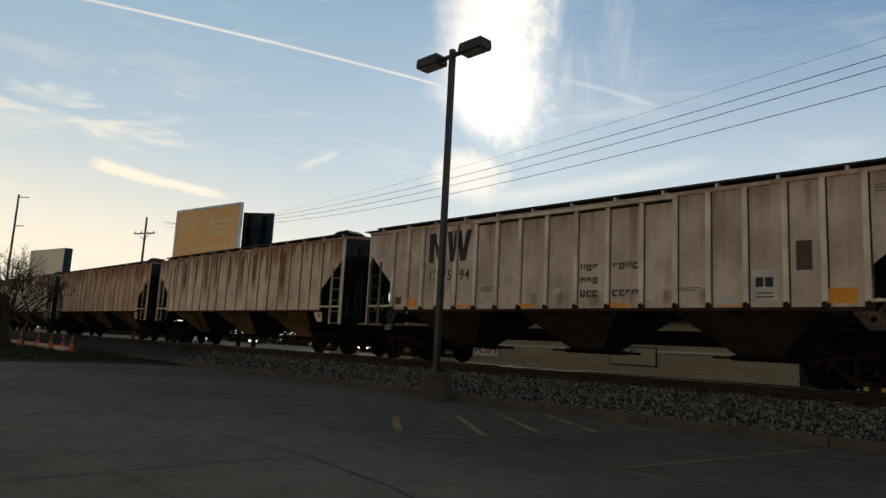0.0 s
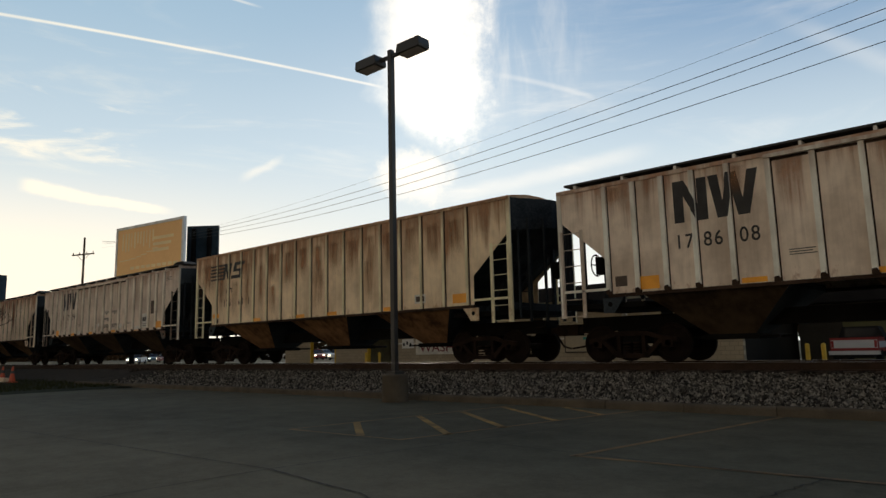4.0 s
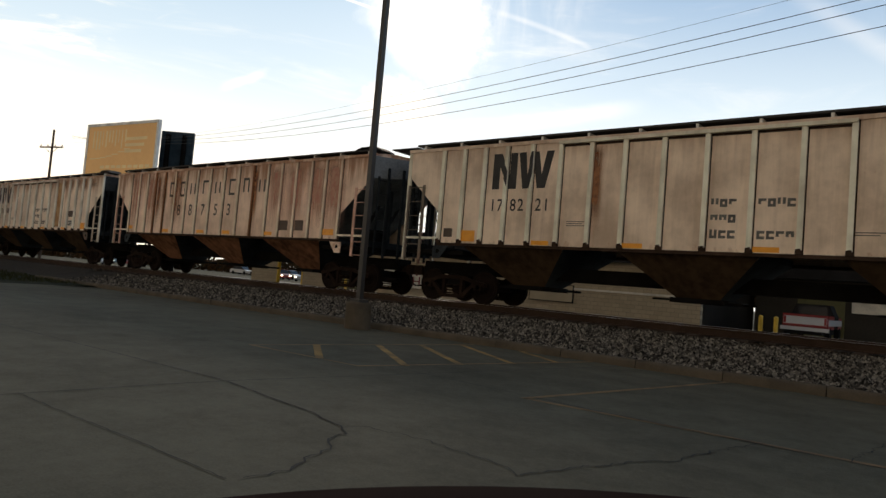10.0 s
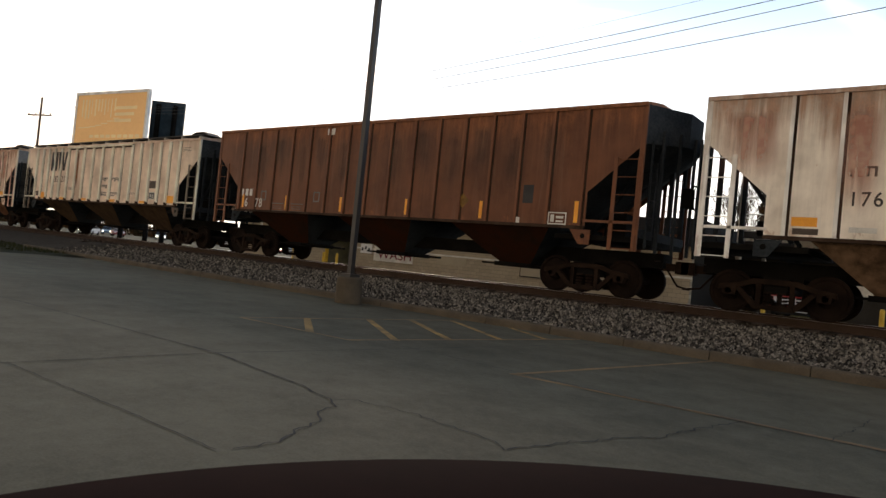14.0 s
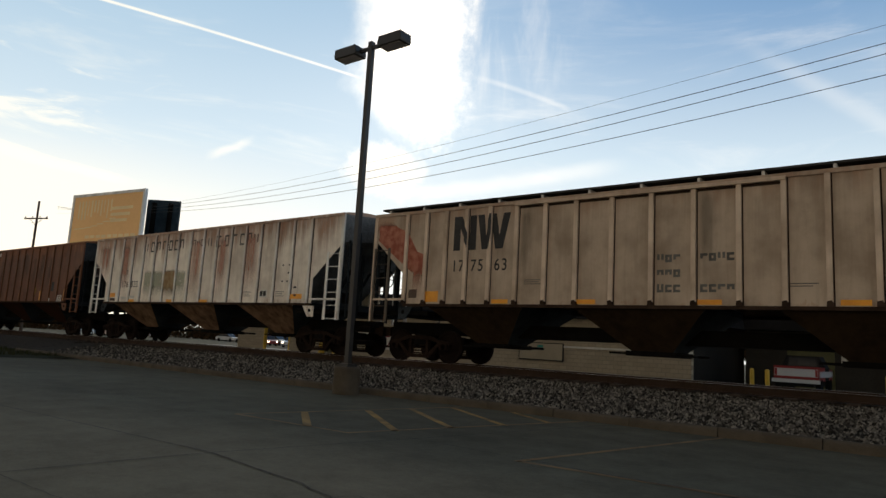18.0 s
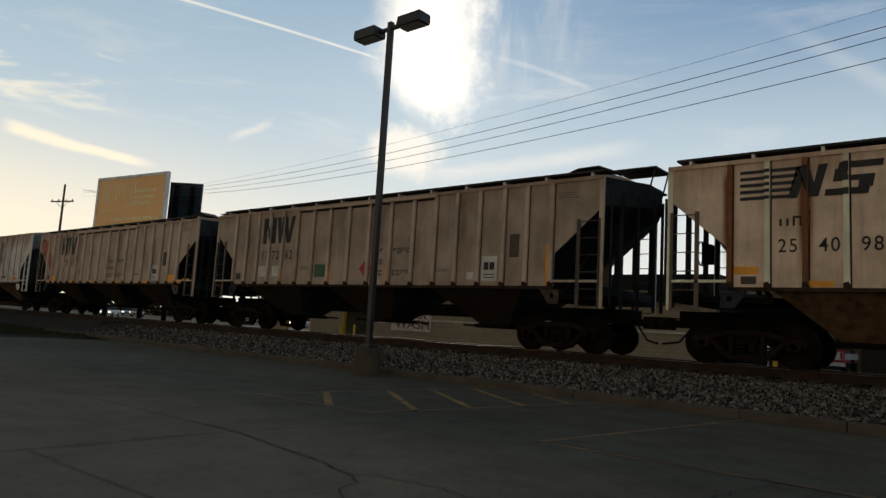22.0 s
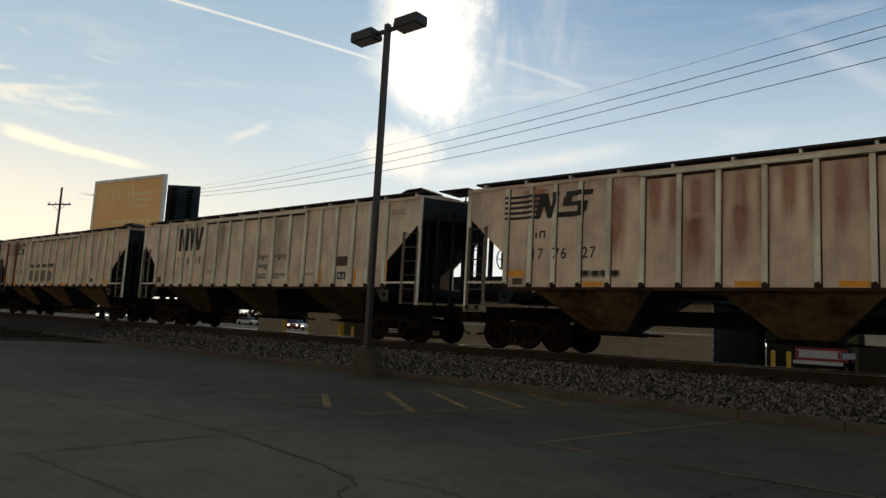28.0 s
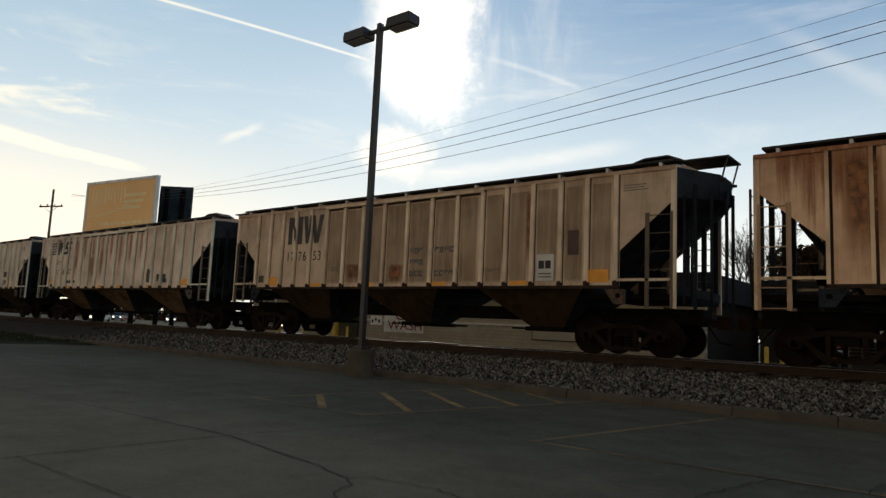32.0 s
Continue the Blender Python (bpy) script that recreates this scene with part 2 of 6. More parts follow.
def car_paint():
    """Weathered hopper-car paint: the base tint is the object's colour, its alpha the amount of rust."""
    m, t, b = material("weathered_car_paint", 0.75)
    info = t.nodes.new("ShaderNodeObjectInfo")
    v = own_vector(t)
    co = Ex(t, obj_vector(t))
    sep = t.nodes.new("ShaderNodeSeparateXYZ")
    t.links.new(co.s, sep.inputs[0])
    z = Ex(t, sep.outputs[2])
    rust_amount = Ex(t, info.outputs["Alpha"])
    streak = noise_of(t, stretched(t, v, (1.5, 1.5, 0.05)), 1.7, 6, 0.66, 0.2)
    streak_fine = noise_of(t, stretched(t, v, (5, 5, 0.35)), 1.6, 6, 0.62, 0.4)
    patch = noise_of(t, stretched(t, v, (0.7, 0.7, 0.5)), 1.0, 6, 0.62)
    grime = noise_of(t, v, 0.9, 6, 0.6)
    spot = noise_of(t, stretched(t, v, (3, 3, 1.6)), 2.0, 6, 0.68)
    fine = noise_of(t, v, 40, 3)
    paint = mixed(t, (grime * 0.45 + patch * 0.35 + streak_fine * 0.2).ramp(0.34, 0.64), (0.62, 0.57, 0.525), (1.16, 1.14, 1.11))
    col = mixed(t, 1.0, info.outputs["Color"], paint, "MULTIPLY")
    # dust that has run down
    col = mixed(t, (streak_fine * 0.55 + streak * 0.45).ramp(0.5, 0.72) * 0.30, col, (0.15, 0.125, 0.10))
    # rust drips from the roof edge, of uneven length, frayed at their ends
    drop = (streak.ramp(0.36, 0.66) * 0.75 + (patch - 0.5) * 1.2 + 0.12).clip() * (rust_amount * 2.6 + 0.1)
    edge = (z - 4.25 + drop + (streak_fine - 0.5) * 0.45).ramp(-0.28, 0.7)
    # rust that breaks out along the sheet, and scabs near the sill
    runs = (streak * 0.8 + streak_fine * 0.2 + rust_amount * 0.16).ramp(0.64, 0.76) * (spot * 0.9 + 0.2).clip()
    scabs = (spot + (z * -1.0 + 1.9).ramp(0, 0.35) * 0.16).ramp(0.66, 0.74)
    rust = ((edge * (spot * 1.3 + 0.3).clip() + runs * 0.8 + scabs * 0.6).clip() * (rust_amount * 1.3 + 0.25).clip()).clip()
    rusty = mixed(t, (fine * 0.3 + streak_fine * 0.35 + spot * 0.35).ramp(0.36, 0.62), (0.12, 0.040, 0.017), (0.37, 0.140, 0.055))
    col = mixed(t, rust * 0.92, col, rusty)
    t.links.new(col, b.inputs["Base Color"])
    t.links.new((rust * 0.2 + 0.62).s, b.inputs["Roughness"])
    bump(t, b, fine * 0.3 + rust * 0.3 + grime * 0.4, 0.25, 0.01)
    return m


def shaded_bay_paint():
    """Underframe and hopper bays: the object's tint, darkened for the shade there, under rust and road dirt."""
    m, t, b = material("dirty_shaded_hopper_paint", 0.85)
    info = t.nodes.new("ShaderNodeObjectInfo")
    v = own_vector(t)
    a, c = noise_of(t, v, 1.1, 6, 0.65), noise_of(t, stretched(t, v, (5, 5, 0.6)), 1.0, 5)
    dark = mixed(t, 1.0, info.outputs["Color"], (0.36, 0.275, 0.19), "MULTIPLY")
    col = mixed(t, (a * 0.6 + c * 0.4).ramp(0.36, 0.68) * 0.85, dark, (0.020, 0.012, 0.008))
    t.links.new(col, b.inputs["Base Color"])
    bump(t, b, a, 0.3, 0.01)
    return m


PAINT, SHADED_BAY = car_paint(), shaded_bay_paint()
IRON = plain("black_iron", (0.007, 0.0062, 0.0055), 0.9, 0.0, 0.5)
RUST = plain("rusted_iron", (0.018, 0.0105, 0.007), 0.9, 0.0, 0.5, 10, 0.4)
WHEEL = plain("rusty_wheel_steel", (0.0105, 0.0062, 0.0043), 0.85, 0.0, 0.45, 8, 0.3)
# rust brown of the rib feet; also paints shade lines at ribs, chord, sill
RUST_SHADE = plain("dark_rust_and_shade", (0.045, 0.028, 0.02), 0.9, 0.0, 0.5, 8, 0.3)
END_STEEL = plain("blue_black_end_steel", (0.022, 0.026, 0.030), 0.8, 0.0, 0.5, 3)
# dark blue-grey of the end sheets; on the bay slopes it paints shade
ENDS = plain("dark_end_and_slope_shade", (0.030, 0.036, 0.041), 0.85, 0.0, 0.6, 3)
GREY_END = plain("blue_grey_end_sheet", (0.15, 0.165, 0.178), 0.8, 0.0, 0.5, 3)
GALV = plain("dulled_galvanised_steel", (0.05, 0.048, 0.046), 0.7, 0.2, 0.3)
STENCIL = plain("dark_grey_stencil", (0.07, 0.066, 0.06), 0.85, 0, 0.35, 8)
FADED_LETTER = plain("worn_grey_stencil", (0.13, 0.125, 0.115), 0.85, 0, 0.3, 8)
LETTER = plain("faded_black_stencil", (0.035, 0.033, 0.032), 0.8, 0, 0.35, 8)
PALE = plain("faded_white_stencil", (0.62, 0.60, 0.55), 0.8, 0, 0.2, 8)
YELLOW = plain("yellow_reflector_tape", (0.95, 0.36, 0.02), 0.45, 0, 0.2, 8)
BROWN = plain("brown_patch_paint", (0.085, 0.06, 0.045), 0.8, 0, 0.3, 6)
GREEN = plain("green_patch_paint", (0.05, 0.12, 0.06), 0.8, 0, 0.3, 6)
CONCRETE_DARK = plain("stained_concrete", (0.09, 0.073, 0.053), 0.9, 0, 0.25, 8, 0.5)
POLE = plain("dark_bronze_paint", (0.035, 0.032, 0.030), 0.5, 0.3, 0.2, 4)
LAMP_GLASS = plain("lamp_lens", (0.35, 0.33, 0.29), 0.25, 0, 0.1, 6)
STEEL = plain("rolled_rail_steel", (0.045, 0.029, 0.021), 0.7, 0.5, 0.3)
SHINY = plain("polished_rail_head", (0.30, 0.28, 0.27), 0.4, 1.0, 0.1)
TIE = plain("creosoted_timber", (0.055, 0.042, 0.034), 0.95, 0, 0.4, 12, 0.6)
WOOD = plain("weathered_pole_wood", (0.075, 0.055, 0.042), 0.95, 0, 0.35, 10, 0.4)
WIRE = plain("wire", (0.02, 0.02, 0.02), 0.6)
FAINT_STRIPE = plain("worn_away_yellow_road_paint", (0.165, 0.09, 0.030), 0.9, 0, 0.5, 10)
STRIPE = plain("worn_yellow_road_paint", (0.25, 0.135, 0.028), 0.9, 0, 0.55, 10)
CRACK = plain("crack_filler", (0.008, 0.007, 0.006), 0.95, 0, 0.3, 20)


def concrete_lot():
    m, t, b = material("old_concrete_lot", 0.85)
    v = obj_vector(t)
    big, mid, fine = noise_of(t, v, 0.18, 6, 0.6), noise_of(t, v, 1.6, 6, 0.65), noise_of(t, v, 55, 3)
    grit = noise_of(t, v, 11, 5, 0.7)
    k = big * 0.34 + mid * 0.3 + fine * 0.18 + grit * 0.18
    col = mixed(t, k.ramp(0.34, 0.66), (0.060, 0.0535, 0.0375), (0.134, 0.12, 0.084))
    spots = noise_of(t, v, 3.2, 4, 0.7, 0.4).ramp(0.66, 0.78)
    col = mixed(t, spots * 0.5, col, (0.030, 0.025, 0.018))
    pale = noise_of(t, v, 0.5, 7, 0.7, 0.8).ramp(0.55, 0.72)
    col = mixed(t, pale * 0.35, col, (0.15, 0.132, 0.094))
    t.links.new(col, b.inputs["Base Color"])
    bump(t, b, fine * 0.6 + mid * 0.4, 0.35, 0.006)
    return m


def stone_mat(name, dark, light):
    m, t, b = material(name, 0.9)
    g = t.nodes.new("ShaderNodeNewGeometry")
    k = Ex(t, g.outputs["Random Per Island"])
    fine = noise_of(t, obj_vector(t), 30, 3)
    t.links.new(mixed(t, (k * 0.85 + fine * 0.15).op("POWER", 2.0), dark, light), b.inputs["Base Color"])
    return m


LOT = concrete_lot()
LOT.node_tree.nodes["Principled BSDF"].inputs["Specular IOR Level"].default_value = 0.06
BALLAST = stone_mat("limestone_ballast", (0.012, 0.010, 0.008), (0.33, 0.29, 0.235))
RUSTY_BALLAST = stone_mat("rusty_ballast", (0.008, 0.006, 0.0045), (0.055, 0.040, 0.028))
BED = plain("ballast_bed", (0.045, 0.038, 0.031), 0.95, 0, 0.45, 40, 1.0)
EARTH = plain("dry_ground", (0.10, 0.09, 0.06), 0.95, 0, 0.3, 3, 0.6)


# ---- mesh helpers ----
def link_mesh(name, me, mat, parent=None, label=""):
    ob = new(name, me)
    if parent is not None:
        ob.parent = parent
    if mat is not None:
        if not me.materials:
            me.materials.append(None)
        slot = ob.material_slots[0]
        slot.link = "OBJECT"
        slot.material = mat
    return tagged(ob, label) if label else ob


def finish(name, bm):
    me = bpy.data.meshes.new(name)
    bm.to_mesh(me)
    bm.free()
    return me


def part(name, bm, mat, parent=None, label=""):
    return link_mesh(name, finish(name, bm), mat, parent, label)


def box(bm, x0, x1, y0, y1, z0, z1):
    v = [bm.verts.new(p) for p in ((x0, y0, z0), (x1, y0, z0), (x1, y1, z0), (x0, y1, z0), (x0, y0, z1), (x1, y0, z1), (x1, y1, z1), (x0, y1, z1))]
    for f in ((3, 2, 1, 0), (4, 5, 6, 7), (0, 1, 5, 4), (1, 2, 6, 5), (2, 3, 7, 6), (3, 0, 4, 7)):
        bm.faces.new([v[i] for i in f])
    return bm


def boxes(*items):
    bm = bmesh.new()
    for i in items:
        box(bm, *i)
    return bm


def tube(bm, a, b, r0, r1=None, n=8, caps=True):
    a, b = Vector(a), Vector(b)
    r1 = r0 if r1 is None else r1
    q = (b - a).to_track_quat("Z", "Y")
    rings = []
    for c, r in ((a, r0), (b, r1)):
        rings.append([bm.verts.new(c + q @ Vector((r * math.cos(2 * math.pi * i / n), r * math.sin(2 * math.pi * i / n), 0))) for i in range(n)])
    for i in range(n):
        bm.faces.new((rings[0][i], rings[0][(i + 1) % n], rings[1][(i + 1) % n], rings[1][i]))
    if caps:
        bm.faces.new(rings[0][::-1]), bm.faces.new(rings[1])
    return bm


def tubes(*items, n=8):
    bm = bmesh.new()
    for i in items:
        tube(bm, *i, n=n)
    return bm


def prism_xz(bm, pts, y0, y1):
    """A plate with the outline pts in x and z, from y0 to y1."""
    a, b = [bm.verts.new((x, y0, z)) for x, z in pts], [bm.verts.new((x, y1, z)) for x, z in pts]
    n = len(pts)
    bm.faces.new(a), bm.faces.new(b[::-1])
    for i in range(n):
        bm.faces.new((a[i], b[i], b[(i + 1) % n], a[(i + 1) % n]))
    bmesh.ops.recalc_face_normals(bm, faces=bm.faces[:])
    return bm


def lathe_y(bm, profile, n=24, cx=0.0, cz=0.0):
    """A turned body round an axle along y; profile of (radius, y)."""
    rings = [[bm.verts.new((cx + r * math.cos(2 * math.pi * i / n), y, cz + r * math.sin(2 * math.pi * i / n))) for i in range(n)] for r, y in profile]
    for p, q in zip(rings, rings[1:]):
        for i in range(n):
            bm.faces.new((p[i], q[i], q[(i + 1) % n], p[(i + 1) % n]))
    bm.faces.new(rings[0]), bm.faces.new(rings[-1][::-1])
    bmesh.ops.recalc_face_normals(bm, faces=bm.faces[:])
    return bm


def thing(name, m, label, category, group="", kind=""):
    ob = new(name)
    ob.empty_display_size = 0.3
    ob.matrix_world = m
    return tagged(ob, label, category, group, kind)


CACHE = {}


def shared(key, maker):
    if key not in CACHE:
        CACHE[key] = finish(key[0] if isinstance(key, tuple) else key, maker())
    return CACHE[key]


def letters(text, height, spacing=1.0, width=1.0):
    """A mesh of standing letters, in x and z, facing -y, its lower left corner at the origin."""
    cu = bpy.data.curves.new("text", "FONT")
    cu.body, cu.size, cu.extrude, cu.space_character = text, height / 0.70, 0.002, spacing
    cu.offset = height * 0.01
    tmp = bpy.data.objects.new("text", cu)
    scene.collection.objects.link(tmp)
    me = bpy.data.meshes.new_from_object(tmp.evaluated_get(bpy.context.evaluated_depsgraph_get()))
    bpy.data.objects.remove(tmp)
    bpy.data.curves.remove(cu)
    me.transform(Matrix.Diagonal((width, 1, 1, 1)))
    me.transform(Matrix.Rotation(radians(90), 4, "X"))
    me.materials.clear()
    return me


def block_wall():
    """Courses of split-faced stone-coloured blocks."""
    m, t, b = material("tan_block_wall", 0.9)
    v = obj_vector(t)
    br = t.nodes.new("ShaderNodeTexBrick")
    t.links.new(stretched(t, v, (1, 1, 1), (radians(90), 0, 0)), br.inputs["Vector"])
    br.inputs["Color1"].default_value, br.inputs["Color2"].default_value, br.inputs["Mortar"].default_value = (0.42, 0.335, 0.225, 1), (0.34, 0.27, 0.18, 1), (0.23, 0.185, 0.125, 1)
    br.inputs["Scale"].default_value, br.inputs["Mortar Size"].default_value = 1.0, 0.012
    br.inputs["Brick Width"].default_value, br.inputs["Row Height"].default_value = 0.4, 0.2
    n = noise_of(t, v, 2.5, 6)
    t.links.new(mixed(t, n * 0.5, br.outputs["Color"], (0.33, 0.27, 0.19)), b.inputs["Base Color"])
    return m


def leaf_mat(name, dark, light):
    m, t, b = material(name, 0.8)
    g = t.nodes.new("ShaderNodeNewGeometry")
    t.links.new(mixed(t, Ex(t, g.outputs["Random Per Island"]), dark, light), b.inputs["Base Color"])
    return m


BLOCKS = block_wall()
SLATE = plain("dark_roof_sheet", (0.018, 0.017, 0.017), 0.9)
LEDGE = plain("pale_ledge", (0.6, 0.55, 0.45), 0.7)
MAROON = plain("maroon_sign_paint", (0.16, 0.008, 0.012), 0.6)
WALL_PANEL = plain("dull_tan_panel", (0.36, 0.29, 0.19), 0.8, 0, 0.1)
SIGN = plain("white_sign_board", (0.7, 0.67, 0.6), 0.6, 0, 0.08)
OLIVE = plain("olive_door_paint", (0.10, 0.095, 0.03), 0.6)
BOLLARD = plain("yellow_bollard_paint", (0.6, 0.36, 0.03), 0.5)
PAVING = plain("pale_concrete_paving", (0.27, 0.235, 0.18), 0.9, 0, 0.2, 2)
DARK = plain("shaded_interior", (0.02, 0.02, 0.02), 0.9)
BOARD_FACE = plain("golden_poster_paper", (0.98, 0.58, 0.25), 0.7, 0, 0.08, 0.6)
BOARD_PALE = plain("pale_poster_paper", (0.97, 0.86, 0.68), 0.7, 0, 0.08, 1.0)
GREY_WALL = plain("dull_brown_wall_paint", (0.045, 0.040, 0.032), 0.9, 0, 0.2, 2)
# near-black, far darker than the tan block front
WALL_PAINT = plain("near_black_wall_paint", (0.022, 0.019, 0.015), 0.9, 0, 0.15, 2)
BOARD_PRINT = plain("pale_poster_print", (0.94, 0.71, 0.40), 0.7, 0, 0.1, 3)
FRAME = plain("pale_grey_billboard_frame", (0.72, 0.72, 0.71), 0.6)
BACK = plain("dark_billboard_back", (0.028, 0.046, 0.060), 0.7, 0, 0.3)
BARK = plain("grey_brown_bark", (0.055, 0.043, 0.034), 0.95, 0, 0.3, 12, 0.5)
LEAVES = leaf_mat("dark_autumn_leaves", (0.022, 0.020, 0.010), (0.085, 0.042, 0.018))
BROWN_LEAVES = leaf_mat("dry_brown_leaves", (0.05, 0.025, 0.010), (0.20, 0.10, 0.04))
GRASS = leaf_mat("dry_green_grass", (0.015, 0.019, 0.005), (0.042, 0.042, 0.013))
TURF = plain("turf", (0.018, 0.019, 0.007), 0.95, 0, 0.4, 8, 0.8)
ORANGE = plain("orange_cone_plastic", (0.5, 0.07, 0.02), 0.5, 0, 0.1)
RED = plain("red_truck_paint", (0.25, 0.015, 0.015), 0.4, 0, 0.1)
CARWHITE = plain("white_car_paint", (0.5, 0.5, 0.5), 0.35, 0, 0.05)
CARBLUE = plain("blue_grey_car_paint", (0.10, 0.16, 0.22), 0.35, 0, 0.1)
CARRED = plain("dull_red_car_paint", (0.25, 0.05, 0.05), 0.35, 0, 0.1)
TYRE = plain("tyre_rubber", (0.012, 0.012, 0.012), 0.9)
WINDOW = plain("dark_car_glass", (0.02, 0.022, 0.025), 0.15, 0, 0.1)
HOOD = plain("dark_maroon_car_paint", (0.011, 0.0034, 0.003), 0.95, 0, 0.3, 2, 0.02)
HOOD.node_tree.nodes["Principled BSDF"].inputs["Specular IOR Level"].default_value = 0.02
TEAL = plain("teal_sign_paint", (0.02, 0.22, 0.16), 0.6)
BARRIER = plain("orange_white_barrier", (0.66, 0.47, 0.31), 0.6, 0, 0.2)
GRAF1 = plain("faded_blue_grey_spray", (0.20, 0.27, 0.29), 0.8, 0, 0.35, 5)
GRAF2 = plain("faded_tan_spray", (0.33, 0.24, 0.13), 0.8, 0, 0.35, 5)
GRAF3 = plain("faded_sage_spray", (0.34, 0.37, 0.27), 0.8, 0, 0.3, 5)


def lamp_glow():
    m, t, b = material("lit_headlight", 0.4)
    b.inputs["Emission Color"].default_value, b.inputs["Emission Strength"].default_value = (1.0, 0.86, 0.62, 1), 5.0
    return m


HEADLIGHT = lamp_glow()


def faded(name, dark, light, lo, hi, tall=0.5, scale=2.0, cover=0.9, soft=0.45, rise=0.55):
    """Thin worn paint or rust that covers its patch unevenly and frays at the edges."""
    m, t, b = material(name, 0.85)
    co = t.nodes.new("ShaderNodeTexCoord")
    sep = t.nodes.new("ShaderNodeSeparateXYZ")
    t.links.new(co.outputs["Generated"], sep.inputs[0])
    gx, gz = Ex(t, sep.outputs[0]), Ex(t, sep.outputs[2])
    v = own_vector(t)
    n = noise_of(t, stretched(t, v, (2.2, 2.2, tall)), scale, 6, 0.65)
    k = noise_of(t, v, scale * 2.5, 4)
    fray = gx.ramp(0, soft) * gx.ramp(1, 1 - soft) * gz.ramp(0, rise) * gz.ramp(1, 1 - rise * 0.27)
    t.links.new(mixed(t, k.ramp(0.35, 0.65), dark, light), b.inputs["Base Color"])
    t.links.new(((fray * 1.1).clip() * (n + fray * 0.12).ramp(lo, hi) * cover).s, b.inputs["Alpha"])
    return m


RUST_STAIN = faded("rust_run", (0.18, 0.06, 0.022), (0.42, 0.18, 0.07), 0.30, 0.66, 0.12, 2.0, 0.75, 0.4)
ORANGE_RUST = faded("orange_rust_panel", (0.40, 0.20, 0.075), (0.56, 0.34, 0.17), 0.15, 0.5, 0.12, 1.6, 0.8, 0.08, 0.1)
RUST_FALLOFF = faded("brown_rust_falloff_panel", (0.22, 0.135, 0.07), (0.34, 0.225, 0.13), 0.22, 0.72, 0.10, 1.7, 0.45, 0.1, 0.06)
BROWN_BLOTCH = faded("brown_rust_blotch", (0.28, 0.125, 0.055), (0.46, 0.23, 0.11), 0.25, 0.85, 0.2, 1.8, 0.75, 0.5)
PINK_STAIN = faded("pink_rust_run", (0.46, 0.19, 0.13), (0.58, 0.31, 0.22), 0.30, 0.66, 0.12, 2.4, 0.6, 0.45)
CORAL_SPRAY = faded("coral_spray", (0.34, 0.09, 0.05), (0.52, 0.20, 0.13), 0.34, 0.50, 0.8, 2.0, 0.9, 0.12)
BLUE_SPRAY = faded("blue_grey_spray", (0.10, 0.19, 0.24), (0.26, 0.34, 0.36), 0.40, 0.56, 0.9, 3.0, 0.7, 0.25)
TAN_SPRAY = faded("tan_spray", (0.28, 0.16, 0.06), (0.40, 0.29, 0.15), 0.28, 0.44, 0.9, 2.5, 0.85, 0.08)
SAGE_SPRAY = faded("sage_spray", (0.30, 0.36, 0.26), (0.42, 0.42, 0.30), 0.36, 0.56, 0.9, 2.5, 0.5, 0.15)
BLACK_SPRAY = faded("black_spray", (0.02, 0.02, 0.02), (0.06, 0.055, 0.05), 0.36, 0.46, 0.9, 4.0)
SOOT_STAIN = faded("soot_run", (0.06, 0.05, 0.04), (0.12, 0.10, 0.08), 0.40, 0.75, 0.2, 2.0, 0.35)
REDSIGN = plain("red_placard", (0.45, 0.03, 0.02), 0.6)
# dirt, dark steel, rust, bark and leaves hardly shine
for dull in (GREY_END, IRON, RUST, WHEEL, ENDS, END_STEEL, SHADED_BAY, RUST_SHADE, GALV, BALLAST, RUSTY_BALLAST, BED, LEAVES, BROWN_LEAVES, GRASS, TURF, BARK, SLATE, GREY_WALL, WALL_PAINT, BLOCKS, TIE, STEEL, EARTH, DARK, BACK, TYRE, WOOD, CONCRETE_DARK):
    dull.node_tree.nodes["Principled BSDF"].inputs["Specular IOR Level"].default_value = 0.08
PAINT.node_tree.nodes["Principled BSDF"].inputs["Specular IOR Level"].default_value = 0.3


# ---- the place ----
TRACK_Y, RAIL_Z, SIDE = 16.1, 0.75, 1.6


KERB_Y = 11.7


def sheet(name, f, xs, ys, mat, label, category, kind="structure"):
    verts = [(x, y, f(x, y)) for x in xs for y in ys]
    n = len(ys)
    faces = [(i * n + j, (i + 1) * n + j, (i + 1) * n + j + 1, i * n + j + 1) for i in range(len(xs) - 1) for j in range(n - 1)]
    me = bpy.data.meshes.new(name)
    me.from_pydata(verts, [], faces)
    me.polygons.foreach_set("use_smooth", [True] * len(faces))
    return tagged(link_mesh(name, me, mat), label, category, "", kind)


def make_ground():
    far = 2500.0
    xs = [-far, -400, -150] + [x * 2.0 for x in range(-45, 21)] + [150, 400, far]

    def h(x, y):
        return -0.06 if y < 12 else -0.02

    sheet("ground", h, [-far, -300, -60, 0, 60, 300, far], [-far, -300, -60, 0, 12, 40, 300, far], EARTH, "flat dry ground reaching to the horizon", "ground")
    bm = bmesh.new()
    bm.faces.new([bm.verts.new((x, y, 0.0)) for x, y in ((-30.0, -16.0), (25.0, -16.0), (25.0, KERB_Y), (-30.0, KERB_Y))])
    tagged(part("parking_lot", bm, LOT), "worn grey concrete parking lot with cracks and joints", "parking lot", "", "structure")


